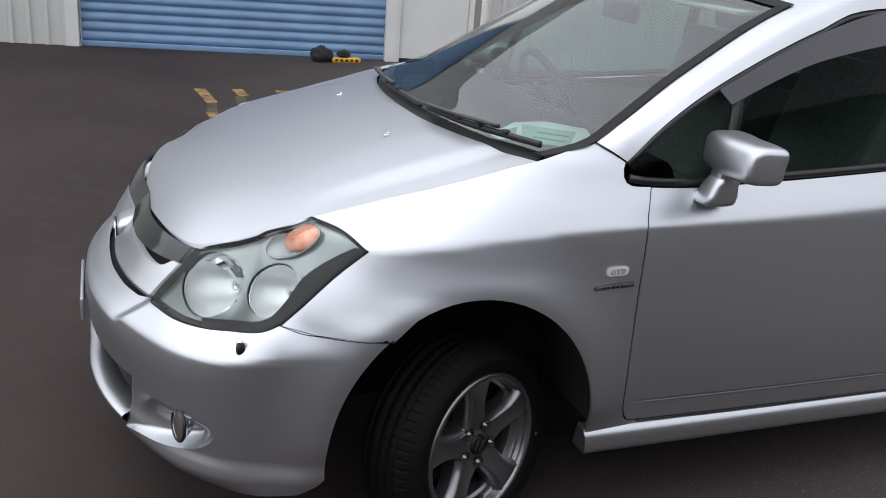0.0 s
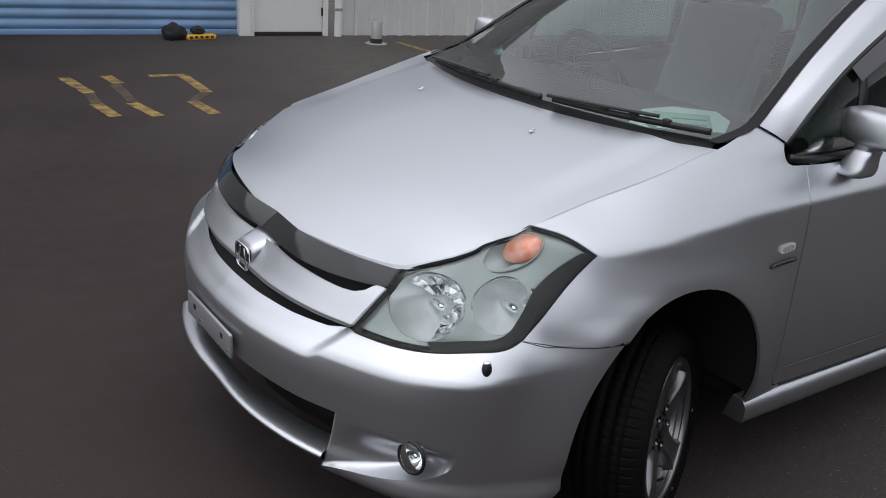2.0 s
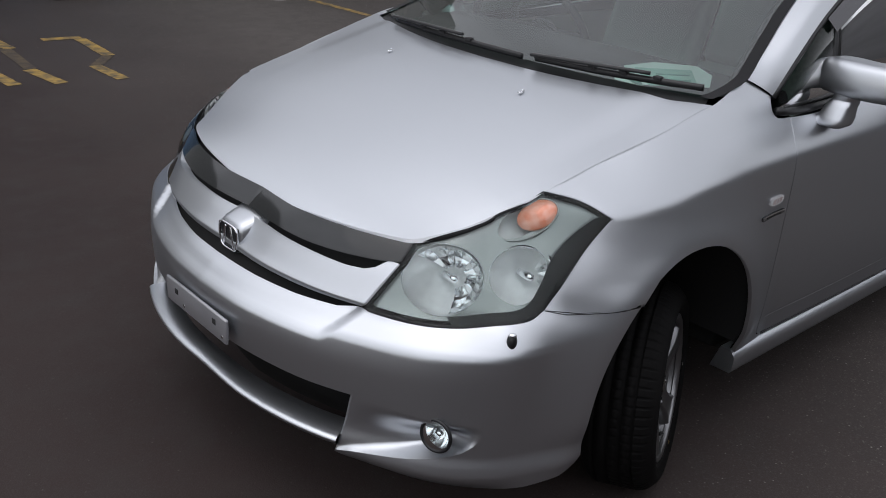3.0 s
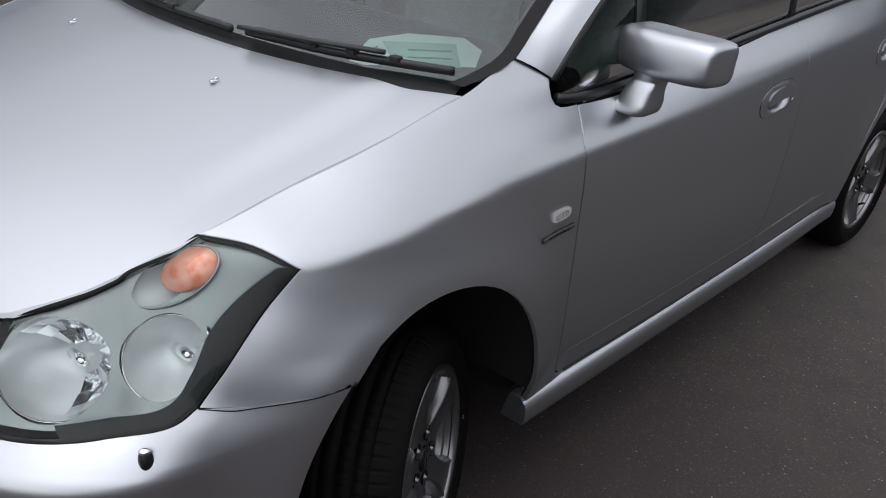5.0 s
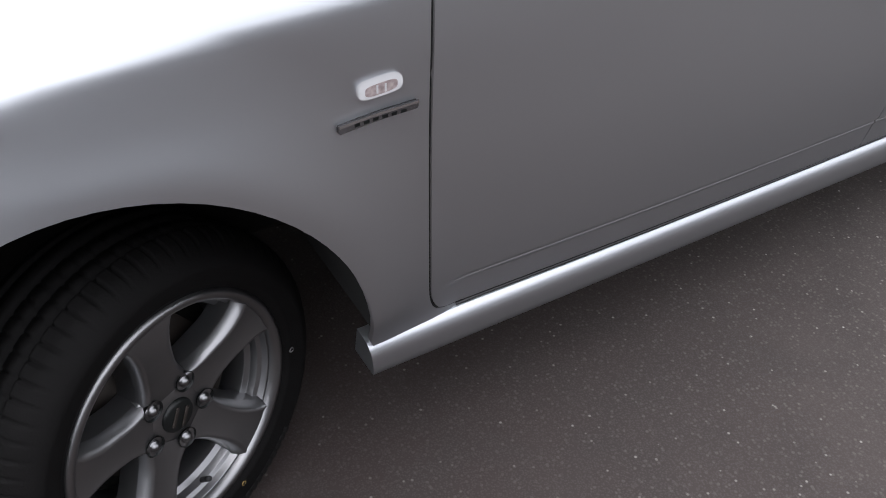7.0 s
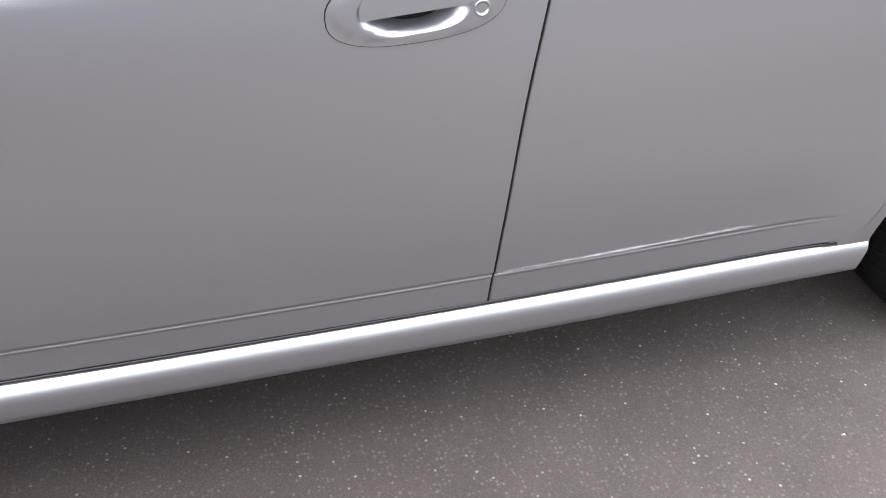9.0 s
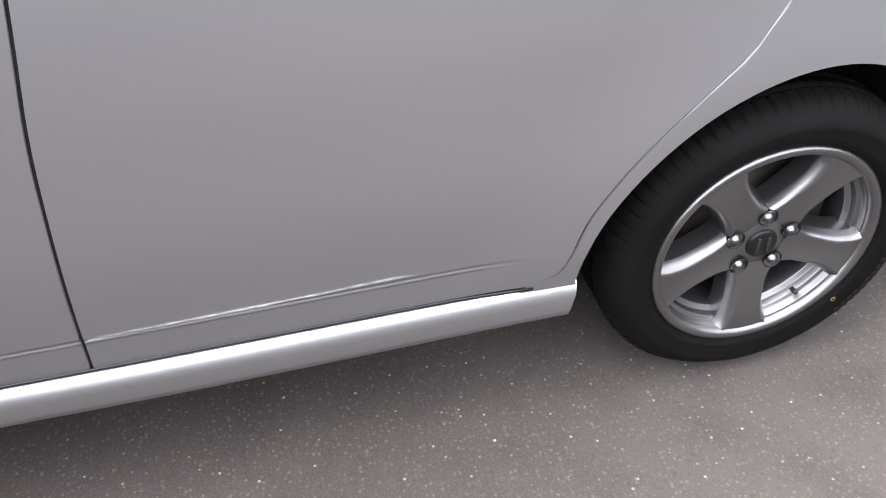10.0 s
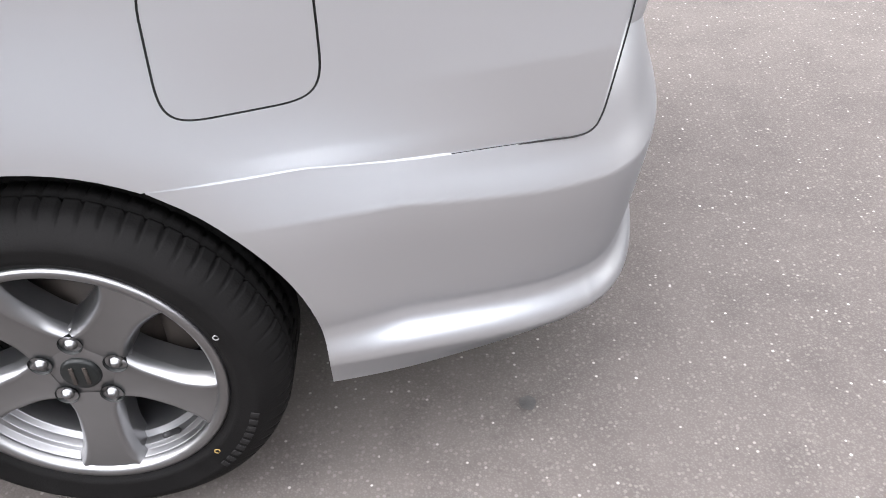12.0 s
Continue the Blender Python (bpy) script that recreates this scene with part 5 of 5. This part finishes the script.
def build_mirror(car, sg):
    # head: rounded sections from the root out to a flatter end, full in front and open behind
    rows = []
    for y, k in ((0.146, 0.05), (0.145, 0.40), (0.139, 0.66), (0.127, 0.84), (0.105, 0.95), (0.06, 1.0), (0.0, 1.0), (-0.06, 0.985), (-0.095, 0.955), (-0.112, 0.92), (-0.121, 0.87), (-0.127, 0.78), (-0.129, 0.60), (-0.1295, 0.02)):
        row = []
        for q in np.linspace(0, math.tau, 48, endpoint=False):
            cx, cz = (math.copysign(abs(f(q)) ** 0.48, f(q)) for f in (math.cos, math.sin))
            x = cx * (0.050 if cx > 0 else 0.064) * k
            z = cz * 0.0535 * k + 0.006 * max(0.0, -y / 0.14)
            row.append(Vector((x + 0.16 * max(0.0, z) + 0.012 * max(0.0, -y / 0.14), y, z)))
        rows.append(row)
    bm = grid_mesh(rows, closed_v=True)
    bm.verts.ensure_lookup_table()
    bm.faces.new(bm.verts[:48])
    bm.faces.new(bm.verts[-48:])
    bmesh.ops.rotate(bm, matrix=Matrix.Rotation(radians(-10), 3, "Z"), verts=bm.verts)
    bmesh.ops.translate(bm, vec=(0.692, -0.044, 1.149), verts=bm.verts)
    bmesh.ops.recalc_face_normals(bm, faces=bm.faces)
    head = part("door_mirror", mirrored(bm, sg), SILVER, car, "silver door mirror")
    rows = []
    for cx, hx, y0, y1, z in ((0.656, 0.044, -0.010, 0.080, 1.006), (0.657, 0.049, -0.018, 0.080, 1.011), (0.658, 0.050, -0.022, 0.076, 1.020), (0.660, 0.047, -0.025, 0.066, 1.035), (0.664, 0.039, -0.024, 0.055, 1.065), (0.668, 0.036, -0.027, 0.045, 1.082), (0.668, 0.034, -0.025, 0.043, 1.085), (0.668, 0.034, -0.025, 0.043, 1.088), (0.669, 0.036, -0.028, 0.042, 1.091), (0.670, 0.036, -0.028, 0.040, 1.12)):
        rows.append([Vector((cx + 0.012 + hx * math.copysign(abs(math.cos(q)) ** 0.55, math.cos(q)), (y0 + y1) / 2 - 0.010 + (y1 - y0) / 2 * math.copysign(abs(math.sin(q)) ** 0.55, math.sin(q)), z)) for q in np.linspace(0, math.tau, 32, endpoint=False)])
    bm = grid_mesh(rows, closed_v=True)
    bm.verts.ensure_lookup_table()
    bm.faces.new(bm.verts[:32])
    bmesh.ops.recalc_face_normals(bm, faces=bm.faces)
    part("mirror_stalk", mirrored(bm, sg), SILVER, head, "silver mirror stalk")
    glass = dish((0.736, -0.045, 1.156), (1, 0.2, 0), (1, 0.2, 0), 0.092, 0.042, 0.004, 28)
    part("mirror_glass", mirrored(glass, sg), CHROME, head, "mirror glass")


for sg in (1, -1):
    build_mirror(car, sg)


def build_small_trim(car):
    for sg in (1, -1):
        # side repeater and badge strip
        lens = oval(0.353, 0.417, 0.816, 0.842, 3.6, 32, 0.002)
        rep = panel("side_repeater", lens, skin, WHITE_LENS, car, "clear side repeater lens", step=0.008, lift=0.007, flange=0.01, sign=sg)
        inner = oval(0.362, 0.409, 0.820, 0.836, 3.6, 24, 0.002)
        panel("repeater_bulb", inner, skin, REPEATER, rep, "ribbed repeater centre", step=0.01, lift=0.0078, flange=0.001, sign=sg)
        for k in range(2):
            x = 0.378 + 0.012 * k
            panel("rib", side([(x, 0.822), (x + 0.0025, 0.822), (x + 0.0025, 0.834), (x, 0.834)]), skin, WHITE_LENS, rep, step=0.02, lift=0.0086, flange=0.001, sign=sg)
        strip = side([(0.323, 0.777), (0.440, 0.781), (0.442, 0.784), (0.442, 0.791), (0.440, 0.793), (0.323, 0.789), (0.321, 0.786), (0.321, 0.780)])
        badge = panel("badge_strip", strip, skin, BADGE, car, "thin chrome badge strip", step=0.01, lift=0.006, flange=0.007, sign=sg)
        panel("badge_edge", side([(0.322, 0.7858), (0.442, 0.7898), (0.442, 0.7938), (0.322, 0.7898)]), skin, CHROME, badge, step=0.02, lift=0.0074, flange=0.003, sign=sg)
        for k in range(6):
            x = 0.345 + 0.014 * k
            panel("badge_mark", side([(x, 0.7805), (x + 0.008, 0.7808), (x + 0.008, 0.7855), (x, 0.7852)]), skin, LAMP_DARK, badge, step=0.02, lift=0.0066, flange=0.001, sign=sg)
        # headlamp washer
        p = skin_at(-0.614, 0.043, 0.660, 0.002)
        n = Vector((-0.66, -0.75, 0.1)).normalized()
        jet = part("lamp_washer", mirrored(dish(p - n * 0.001, n, n, 0.0125, 0.023, 0.012, 24), sg), BLACK_TRIM, car, "black headlamp washer jet")
        part("washer_cap", mirrored(dish(p + n * 0.003 + Vector((0, 0, 0.019)), n, n, 0.010, 0.006, 0.007, 16), sg), CHROME, jet)
        # fog lamp in its pocket
        c = Vector((-0.749, 0.136, 0.417))
        f = Vector((-0.95, -0.28, 0.10)).normalized()
        fog = part("fog_lamp", mirrored(dish(c, f, -f, 0.036, 0.036, 0.035, 28), sg), REFLECTOR, car, "round fog lamp")
        part("fog_ring", mirrored(hoop(c + f * 0.004, f, 0.040, 0.040, 0.005), sg), BLACK_TRIM, fog)
        part("fog_bulb", mirrored(lathe([(0, -0.012), (0.007, -0.008), (0.009, 0.006), (0, 0.01)], 12, centre=c - f * 0.012), sg), CHROME, fog)
        pane = part("fog_glass", mirrored(dish(c + f * 0.006, f, f, 0.037, 0.037, 0.006, 28), sg), LENS, fog)
        pane.visible_shadow = False
        # bonnet washer nozzles
        z = float(hood_height(np.array([-0.110]), np.array([0.5675]))[0])
        bm = join(box((0.020, 0.012, 0.006), (-0.110, 0.5675, z + 0.003), 0.0025), box((0.010, 0.008, 0.008), (-0.104, 0.5675, z + 0.007), 0.003))
        part("washer_nozzle", mirrored(bm, sg), CHROME, car, "small washer nozzle")
        # wing to windscreen seam
    # grille emblem: a plain framed plate on a pod
    c = Vector((-0.874, MID, 0.697))
    pod = []
    for dx, w, h, dz in ((0.10, 0.075, 0.050, 0.030), (0.05, 0.066, 0.046, 0.016), (0.012, 0.058, 0.044, 0.004), (0.0, 0.052, 0.040, 0.0)):
        pod.append([c + Vector((dx + 0.25 * 0, w * math.copysign(abs(math.cos(q)) ** 0.5, math.cos(q)), dz + h * math.copysign(abs(math.sin(q)) ** 0.5, math.sin(q)))) for q in np.linspace(0, math.tau, 32, endpoint=False)])
    pod.append([c + Vector((0.0, 0, 0))] * 32)
    bm = grid_mesh(pod, closed_v=True)
    bmesh.ops.remove_doubles(bm, verts=bm.verts, dist=1e-6)
    bmesh.ops.recalc_face_normals(bm, faces=bm.faces)
    pod = part("emblem_pod", bm, SILVER, car, "silver emblem pod")
    f = Vector((-1, 0, 0.12)).normalized()
    part("emblem_plate", box((0.008, 0.088, 0.066), c + Vector((-0.001, 0, 0)), 0.003), BLACK_TRIM, pod, "black emblem plate")
    rows = []
    for q in np.linspace(0, math.tau, 40, endpoint=False):
        cy, cz = math.copysign(abs(math.cos(q)) ** 0.45, math.cos(q)), math.copysign(abs(math.sin(q)) ** 0.45, math.sin(q))
        wid = 0.047 - 0.005 * (cz < 0)
        rows.append([c + Vector((-0.004 + e, (wid + d) * cy, (0.036 + d) * cz)) for e, d in ((0, 0.003), (-0.006, 0.002), (-0.006, -0.002), (0, -0.003))])
    part("emblem_frame", grid_mesh(rows, closed_u=True, closed_v=True), CHROME, pod, "chrome emblem frame")
    for k in (-1, 1):
        bar = box((0.006, 0.010, 0.062), (0, 0, 0), 0.002)
        bmesh.ops.rotate(bar, matrix=Matrix.Rotation(radians(14 * k), 3, "X"), verts=bar.verts)
        bmesh.ops.translate(bar, vec=c + Vector((-0.007, 0.020 * k, 0)), verts=bar.verts)
        part("emblem_bar", bar, CHROME, pod)
    # empty plate holder
    holder = part("plate_holder", box((0.010, 0.335, 0.072), (-0.984, MID, 0.508), 0.004), PLATE, car, "empty grey plate holder")
    for y in (MID - 0.105, MID + 0.105):
        part("plate_hole", box((0.004, 0.018, 0.016), (-0.9885, y, 0.516), 0.001), BLACK_MATT, holder)
        part("plate_screw", dish((-0.9885, y - 0.04, 0.488), (-1, 0, 0), (-1, 0, 0), 0.006, 0.006, 0.002, 12), CHROME, holder)
    # cowl and wipers
    front = [(0.020, MID, 1.090), (0.030, 0.65, 1.090), (0.065, 0.45, 1.088), (0.125, 0.27, 1.085), (0.175, 0.155, 1.090)]
    back = [(0.085, MID, 1.116), (0.095, 0.65, 1.113), (0.13, 0.45, 1.110), (0.18, 0.27, 1.104), (0.225, 0.17, 1.108)]
    for sg in (1, -1):
        part("cowl", mirrored(grid_mesh(loft([front, back], 30, 5)), sg), BLACK_MATT, car, "black plastic cowl")
    for ends in (((0.045, 0.67, 1.122), (0.085, 0.45, 1.124), (0.150, 0.30, 1.122), (0.205, 0.185, 1.122)), ((0.100, 1.40, 1.108), (0.048, 1.16, 1.116), (0.034, 0.95, 1.118), (0.040, 0.72, 1.118))):
        line = [Vector(p) + Vector((0.004, 0, 0.010)) for p in curve(ends, 8)]
        wiper = part("wiper", sweep(line, 0.0065, 6, 1.6), BLACK_TRIM, car, "black windscreen wiper")
        part("wiper_arm", sweep([p + Vector((-0.02 * (1 - i / len(line)), 0, 0.012 + 0.008 * math.sin(math.pi * i / len(line)))) for i, p in enumerate(line[: len(line) * 2 // 3])], 0.009, 6, 0.6), BLACK_TRIM, wiper)
        for k in (0.3, 0.48, 0.7):
            q = line[int(k * (len(line) - 1))]
            part("wiper_clip", box((0.02, 0.025, 0.012), q + Vector((0, 0, 0.008)), 0.003), BLACK_MATT, wiper)


WHITE_LENS = material("white_lens", (0.72, 0.72, 0.73), 0.15, 0.1, coat=0.6)
REPEATER = material("repeater_centre", (0.30, 0.24, 0.24), 0.3, 0.2, colour_b=(0.5, 0.42, 0.41), scale=120)
BADGE = material("badge_metal", (0.22, 0.22, 0.23), 0.25, 0.9)
build_small_trim(car)


def build_cabin(car):
    dash = loft([[(0.10, MID, 1.085), (0.12, 0.6, 1.083), (0.18, 0.35, 1.083), (0.25, 0.22, 1.085)], [(0.45, MID, 1.10), (0.45, 0.6, 1.10), (0.47, 0.35, 1.095), (0.50, 0.16, 1.09)], [(0.62, MID, 1.05), (0.62, 0.6, 1.05), (0.62, 0.35, 1.045), (0.62, 0.14, 1.04)], [(0.66, MID, 0.6), (0.66, 0.6, 0.6), (0.66, 0.35, 0.6), (0.66, 0.12, 0.6)]], 16, 18)
    for sg in (1, -1):
        part("dashboard", mirrored(grid_mesh(dash), sg), CABIN, car, "dark grey dashboard")
        part("door_trim", mirrored(grid_mesh([[(x, 0.115, z) for x in (0.62, 1.5, 2.28)] for z in (0.45, 1.03)]), sg), DOOR_CARD, car)
        part("headlining", mirrored(grid_mesh([[(x, y, z - 0.03) for x, z in ((1.05, 1.53), (1.4, 1.57), (2.2, 1.57), (3.0, 1.51))] for y in (0.29, MID)]), sg), CREAM_TRIM, car)
    part("cabin_floor", box((2.6, 1.4, 0.02), (1.7, MID, 0.42)), CABIN, car)
    for x in (1.15, 2.05):
        for y in (MID - 0.38, MID + 0.38):
            seat = new("seat")
            seat.parent = car
            part("cushion", box((0.5, 0.5, 0.16), (x, y, 0.68), 0.05, segments=3), SEAT, seat)
            back = box((0.13, 0.48, 0.62), (0, 0, 0.31), 0.05, segments=3)
            bmesh.ops.rotate(back, matrix=Matrix.Rotation(radians(18), 3, "Y"), verts=back.verts)
            bmesh.ops.translate(back, vec=(x + 0.22, y, 0.74), verts=back.verts)
            part("seat_back", back, SEAT, seat)
            part("headrest", box((0.09, 0.26, 0.17), (x + 0.44, y, 1.42), 0.035, segments=3), SEAT, seat)
    c = Vector((0.74, MID + 0.37, 1.06))
    wheel = part("steering_wheel", hoop(c, (1, 0, 0.45), 0.185, 0.185, 0.016), BLACK_MATT, car, "black steering wheel")
    part("wheel_boss", dish(c - Vector((0.02, 0, 0.01)), (1, 0, 0.45), (-1, 0, -0.45), 0.08, 0.07, 0.04, 24), BLACK_MATT, wheel)
    part("wheel_spoke", box((0.02, 0.34, 0.035), c - Vector((0.01, 0, 0)), 0.008), BLACK_MATT, wheel)
    part("cabin_mirror", box((0.03, 0.22, 0.065), (0.80, MID, 1.43), 0.014, segments=3), BLACK_MATT, car, "black interior mirror")
    for y in (MID - 0.32, MID + 0.32):
        part("sun_visor", box((0.16, 0.36, 0.015), (0.98, y, 1.485), 0.005), CREAM_TRIM, car)


CREAM_TRIM = material("headlining", (0.55, 0.55, 0.52), 0.9, spread=0.05)
build_cabin(car)


def dash_card():
    card = thing("price_card", "pale printed card with cut corners lying on the dashboard", "card")
    c, ax, ay = Vector((0.305, 0.385, 1.100)), Vector((0.70, -0.70, 0.02)).normalized(), Vector((0.62, 0.62, 0.30)).normalized()
    def sheet_of(points, up):
        bm = bmesh.new()
        n = ax.cross(ay)
        n = n if n.z > 0 else -n
        top = [bm.verts.new(c + ax * u + ay * v + n * up) for u, v in points]
        bm.faces.new(top)
        ext = bmesh.ops.extrude_face_region(bm, geom=bm.faces[:])
        bmesh.ops.translate(bm, vec=-n * 0.001, verts=[g for g in ext["geom"] if isinstance(g, bmesh.types.BMVert)])
        bmesh.ops.recalc_face_normals(bm, faces=bm.faces)
        return bm
    part("sheet", sheet_of([(-0.15, -0.02), (-0.11, 0.07), (-0.02, 0.10), (0.11, 0.09), (0.15, 0.04), (0.12, -0.08), (-0.04, -0.09)], 0.0), PAPER, card)
    part("print", sheet_of([(-0.08, 0.06), (0.09, 0.06), (0.10, -0.04), (-0.04, -0.05)], 0.002), CARD_GREEN, card, "pale green print")
    part("print", sheet_of([(-0.12, 0.01), (-0.09, 0.04), (-0.06, -0.045), (-0.09, -0.03)], 0.002), CARD_INK, card)
    for k in range(3):
        part("print_bar", sheet_of([(-0.02, 0.03 - 0.03 * k), (0.08, 0.03 - 0.03 * k), (0.08, 0.024 - 0.03 * k), (-0.02, 0.024 - 0.03 * k)], 0.0035), CARD_INK, card)


CARD_GREEN = material("card_green", (0.40, 0.60, 0.54), 0.6)
dash_card()


# ---- markings, and things by the building ----
def paint_bar(a, b, width):
    a, b = Vector((*a, 0)), Vector((*b, 0))
    d = (b - a).normalized()
    n = Vector((-d.y, d.x, 0)) * width / 2
    rows = []
    for i, t in enumerate(np.linspace(0, 1, 9)):
        w = 1 + 0.18 * noise.noise(a * 3 + Vector((i * 0.7, 0, 0)))
        rows.append([a.lerp(b, t) + n * w + Vector((0, 0, 0.004)), a.lerp(b, t) - n * w + Vector((0, 0, 0.004))])
    bm = grid_mesh(rows)
    bmesh.ops.recalc_face_normals(bm, faces=bm.faces)
    if sum(f.normal.z for f in bm.faces) < 0:
        bmesh.ops.reverse_faces(bm, faces=bm.faces[:])
    return bm


for a, b in (((-0.06, 6.86), (-0.01, 6.20)), ((-0.06, 5.80), (-0.03, 5.36)), ((0.29, 6.84), (0.31, 6.50)), ((0.20, 5.76), (0.26, 5.28)), ((0.64, 6.74), (0.96, 6.72)), ((0.93, 6.68), (0.89, 5.97)), ((0.66, 5.70), (0.68, 5.22))):
    tagged(mesh_object("painted_stroke", paint_bar(a, b, 0.10), YELLOW_WORN, smooth=False), "worn yellow painted stroke on the asphalt", "road marking", group="yellow letter strokes", kind="structure")
YELLOW_GONE = material("faded_yellow_paint", (0.085, 0.060, 0.030), 0.8, colour_b=(0.036, 0.028, 0.024), scale=9, bump=0.3)
for a, b in (((-0.015, 6.20), (-0.05, 5.80)), ((0.27, 6.50), (0.22, 5.78)), ((0.88, 5.97), (0.68, 5.70))):
    tagged(mesh_object("painted_stroke", paint_bar(a, b, 0.085), YELLOW_GONE, smooth=False), "almost worn away yellow painted stroke on the asphalt", "road marking", group="yellow letter strokes", kind="structure")
tagged(mesh_object("painted_line", paint_bar((3.97, 7.95), (4.03, 6.3), 0.09), YELLOW_WORN, smooth=False), "worn yellow bay line on the asphalt", "road marking", kind="structure")


def lump(at, size, seed):
    bm = bmesh.new()
    bmesh.ops.create_icosphere(bm, subdivisions=4, radius=1)
    for v in bm.verts:
        k = 1 + 0.22 * noise.noise(v.co * 1.6 + Vector((seed, 0, 0))) + 0.06 * noise.noise(v.co * 5 + Vector((seed, 3, 0)))
        v.co = Vector((v.co.x * size[0] * k, v.co.y * size[1] * k, max(v.co.z * k, -0.8) * size[2])) + Vector(at)
    return bm


bag = mesh_object("cloth_bag", lump((1.50, 8.62, 0.078), (0.135, 0.10, 0.098), 1.0), BAG)
tagged(bag, "slumped black cloth bag by the roller door", "bag")
TOP.append(bag)
tray = thing("yellow_wheel_chock", "yellow plastic block with worn dark lettering", "block")
part("body", box((0.34, 0.12, 0.055), (1.785, 8.60, 0.0275), 0.012), YELLOW_PLASTIC, tray)
for k in range(5):
    part("mark", box((0.034, 0.004, 0.026), (1.665 + 0.06 * k, 8.5385, 0.030), 0.001), BLACK_MATT, tray)
cap = mesh_object("black_beanie", lump((1.76, 8.61, 0.093), (0.075, 0.06, 0.048), 7.0), BAG)
tagged(cap, "crumpled black cloth hat resting on the yellow block", "hat")
post = thing("pipe_stub", "short rusty steel pipe stub standing in the asphalt", "bollard")
part("pipe", lathe([(0.0, 0.255), (0.056, 0.255), (0.062, 0.26), (0.066, 0.255), (0.066, 0.0)], 28, "z", (3.67, 7.95, 0)), GALVANISED, post)
part("collar", lathe([(0.068, 0.06), (0.0695, 0.055), (0.0695, 0.0)], 28, "z", (3.67, 7.95, 0)), BLACK_MATT, post)
part("footing", lathe([(0.0, 0.006), (0.12, 0.006), (0.13, 0.0)], 28, "z", (3.67, 7.95, 0)), CONCRETE, post)
spout = thing("downpipe", "pale painted downpipe on the cladding", "downpipe")
part("pipe", on_wall(lathe([(0.045, 0.0), (0.045, EAVES)], 20, "z", (1.06, 0, 0)), 0, 0.06), WHITE_PAINT, spout)
for z in (0.3, 1.8, 3.3, 4.6):
    part("bracket", on_wall(lathe([(0.047, z), (0.05, z + 0.005), (0.05, z + 0.03), (0.047, z + 0.035)], 20, "z", (1.06, 0, 0)), 0, 0.06), GALVANISED, spout)


def oil_spot():
    bm = bmesh.new()
    ring = []
    for k in range(28):
        a = k * math.tau / 28
        r = 0.016 * (1 + 0.25 * noise.noise(Vector((math.cos(a) * 1.5, math.sin(a) * 1.5, 3))))
        ring.append(bm.verts.new((3.398 + r * math.cos(a), 0.232 + r * math.sin(a), 0.0025)))
    bm.faces.new(ring)
    tagged(mesh_object("oil_spot", bm, STAIN, smooth=False), "small dark oil spot on the asphalt", "stain", kind="structure")


STAIN = material("oil_stain", (0.030, 0.028, 0.027), 0.6, spread=0.3, scale=60, bump=0.3)
oil_spot()
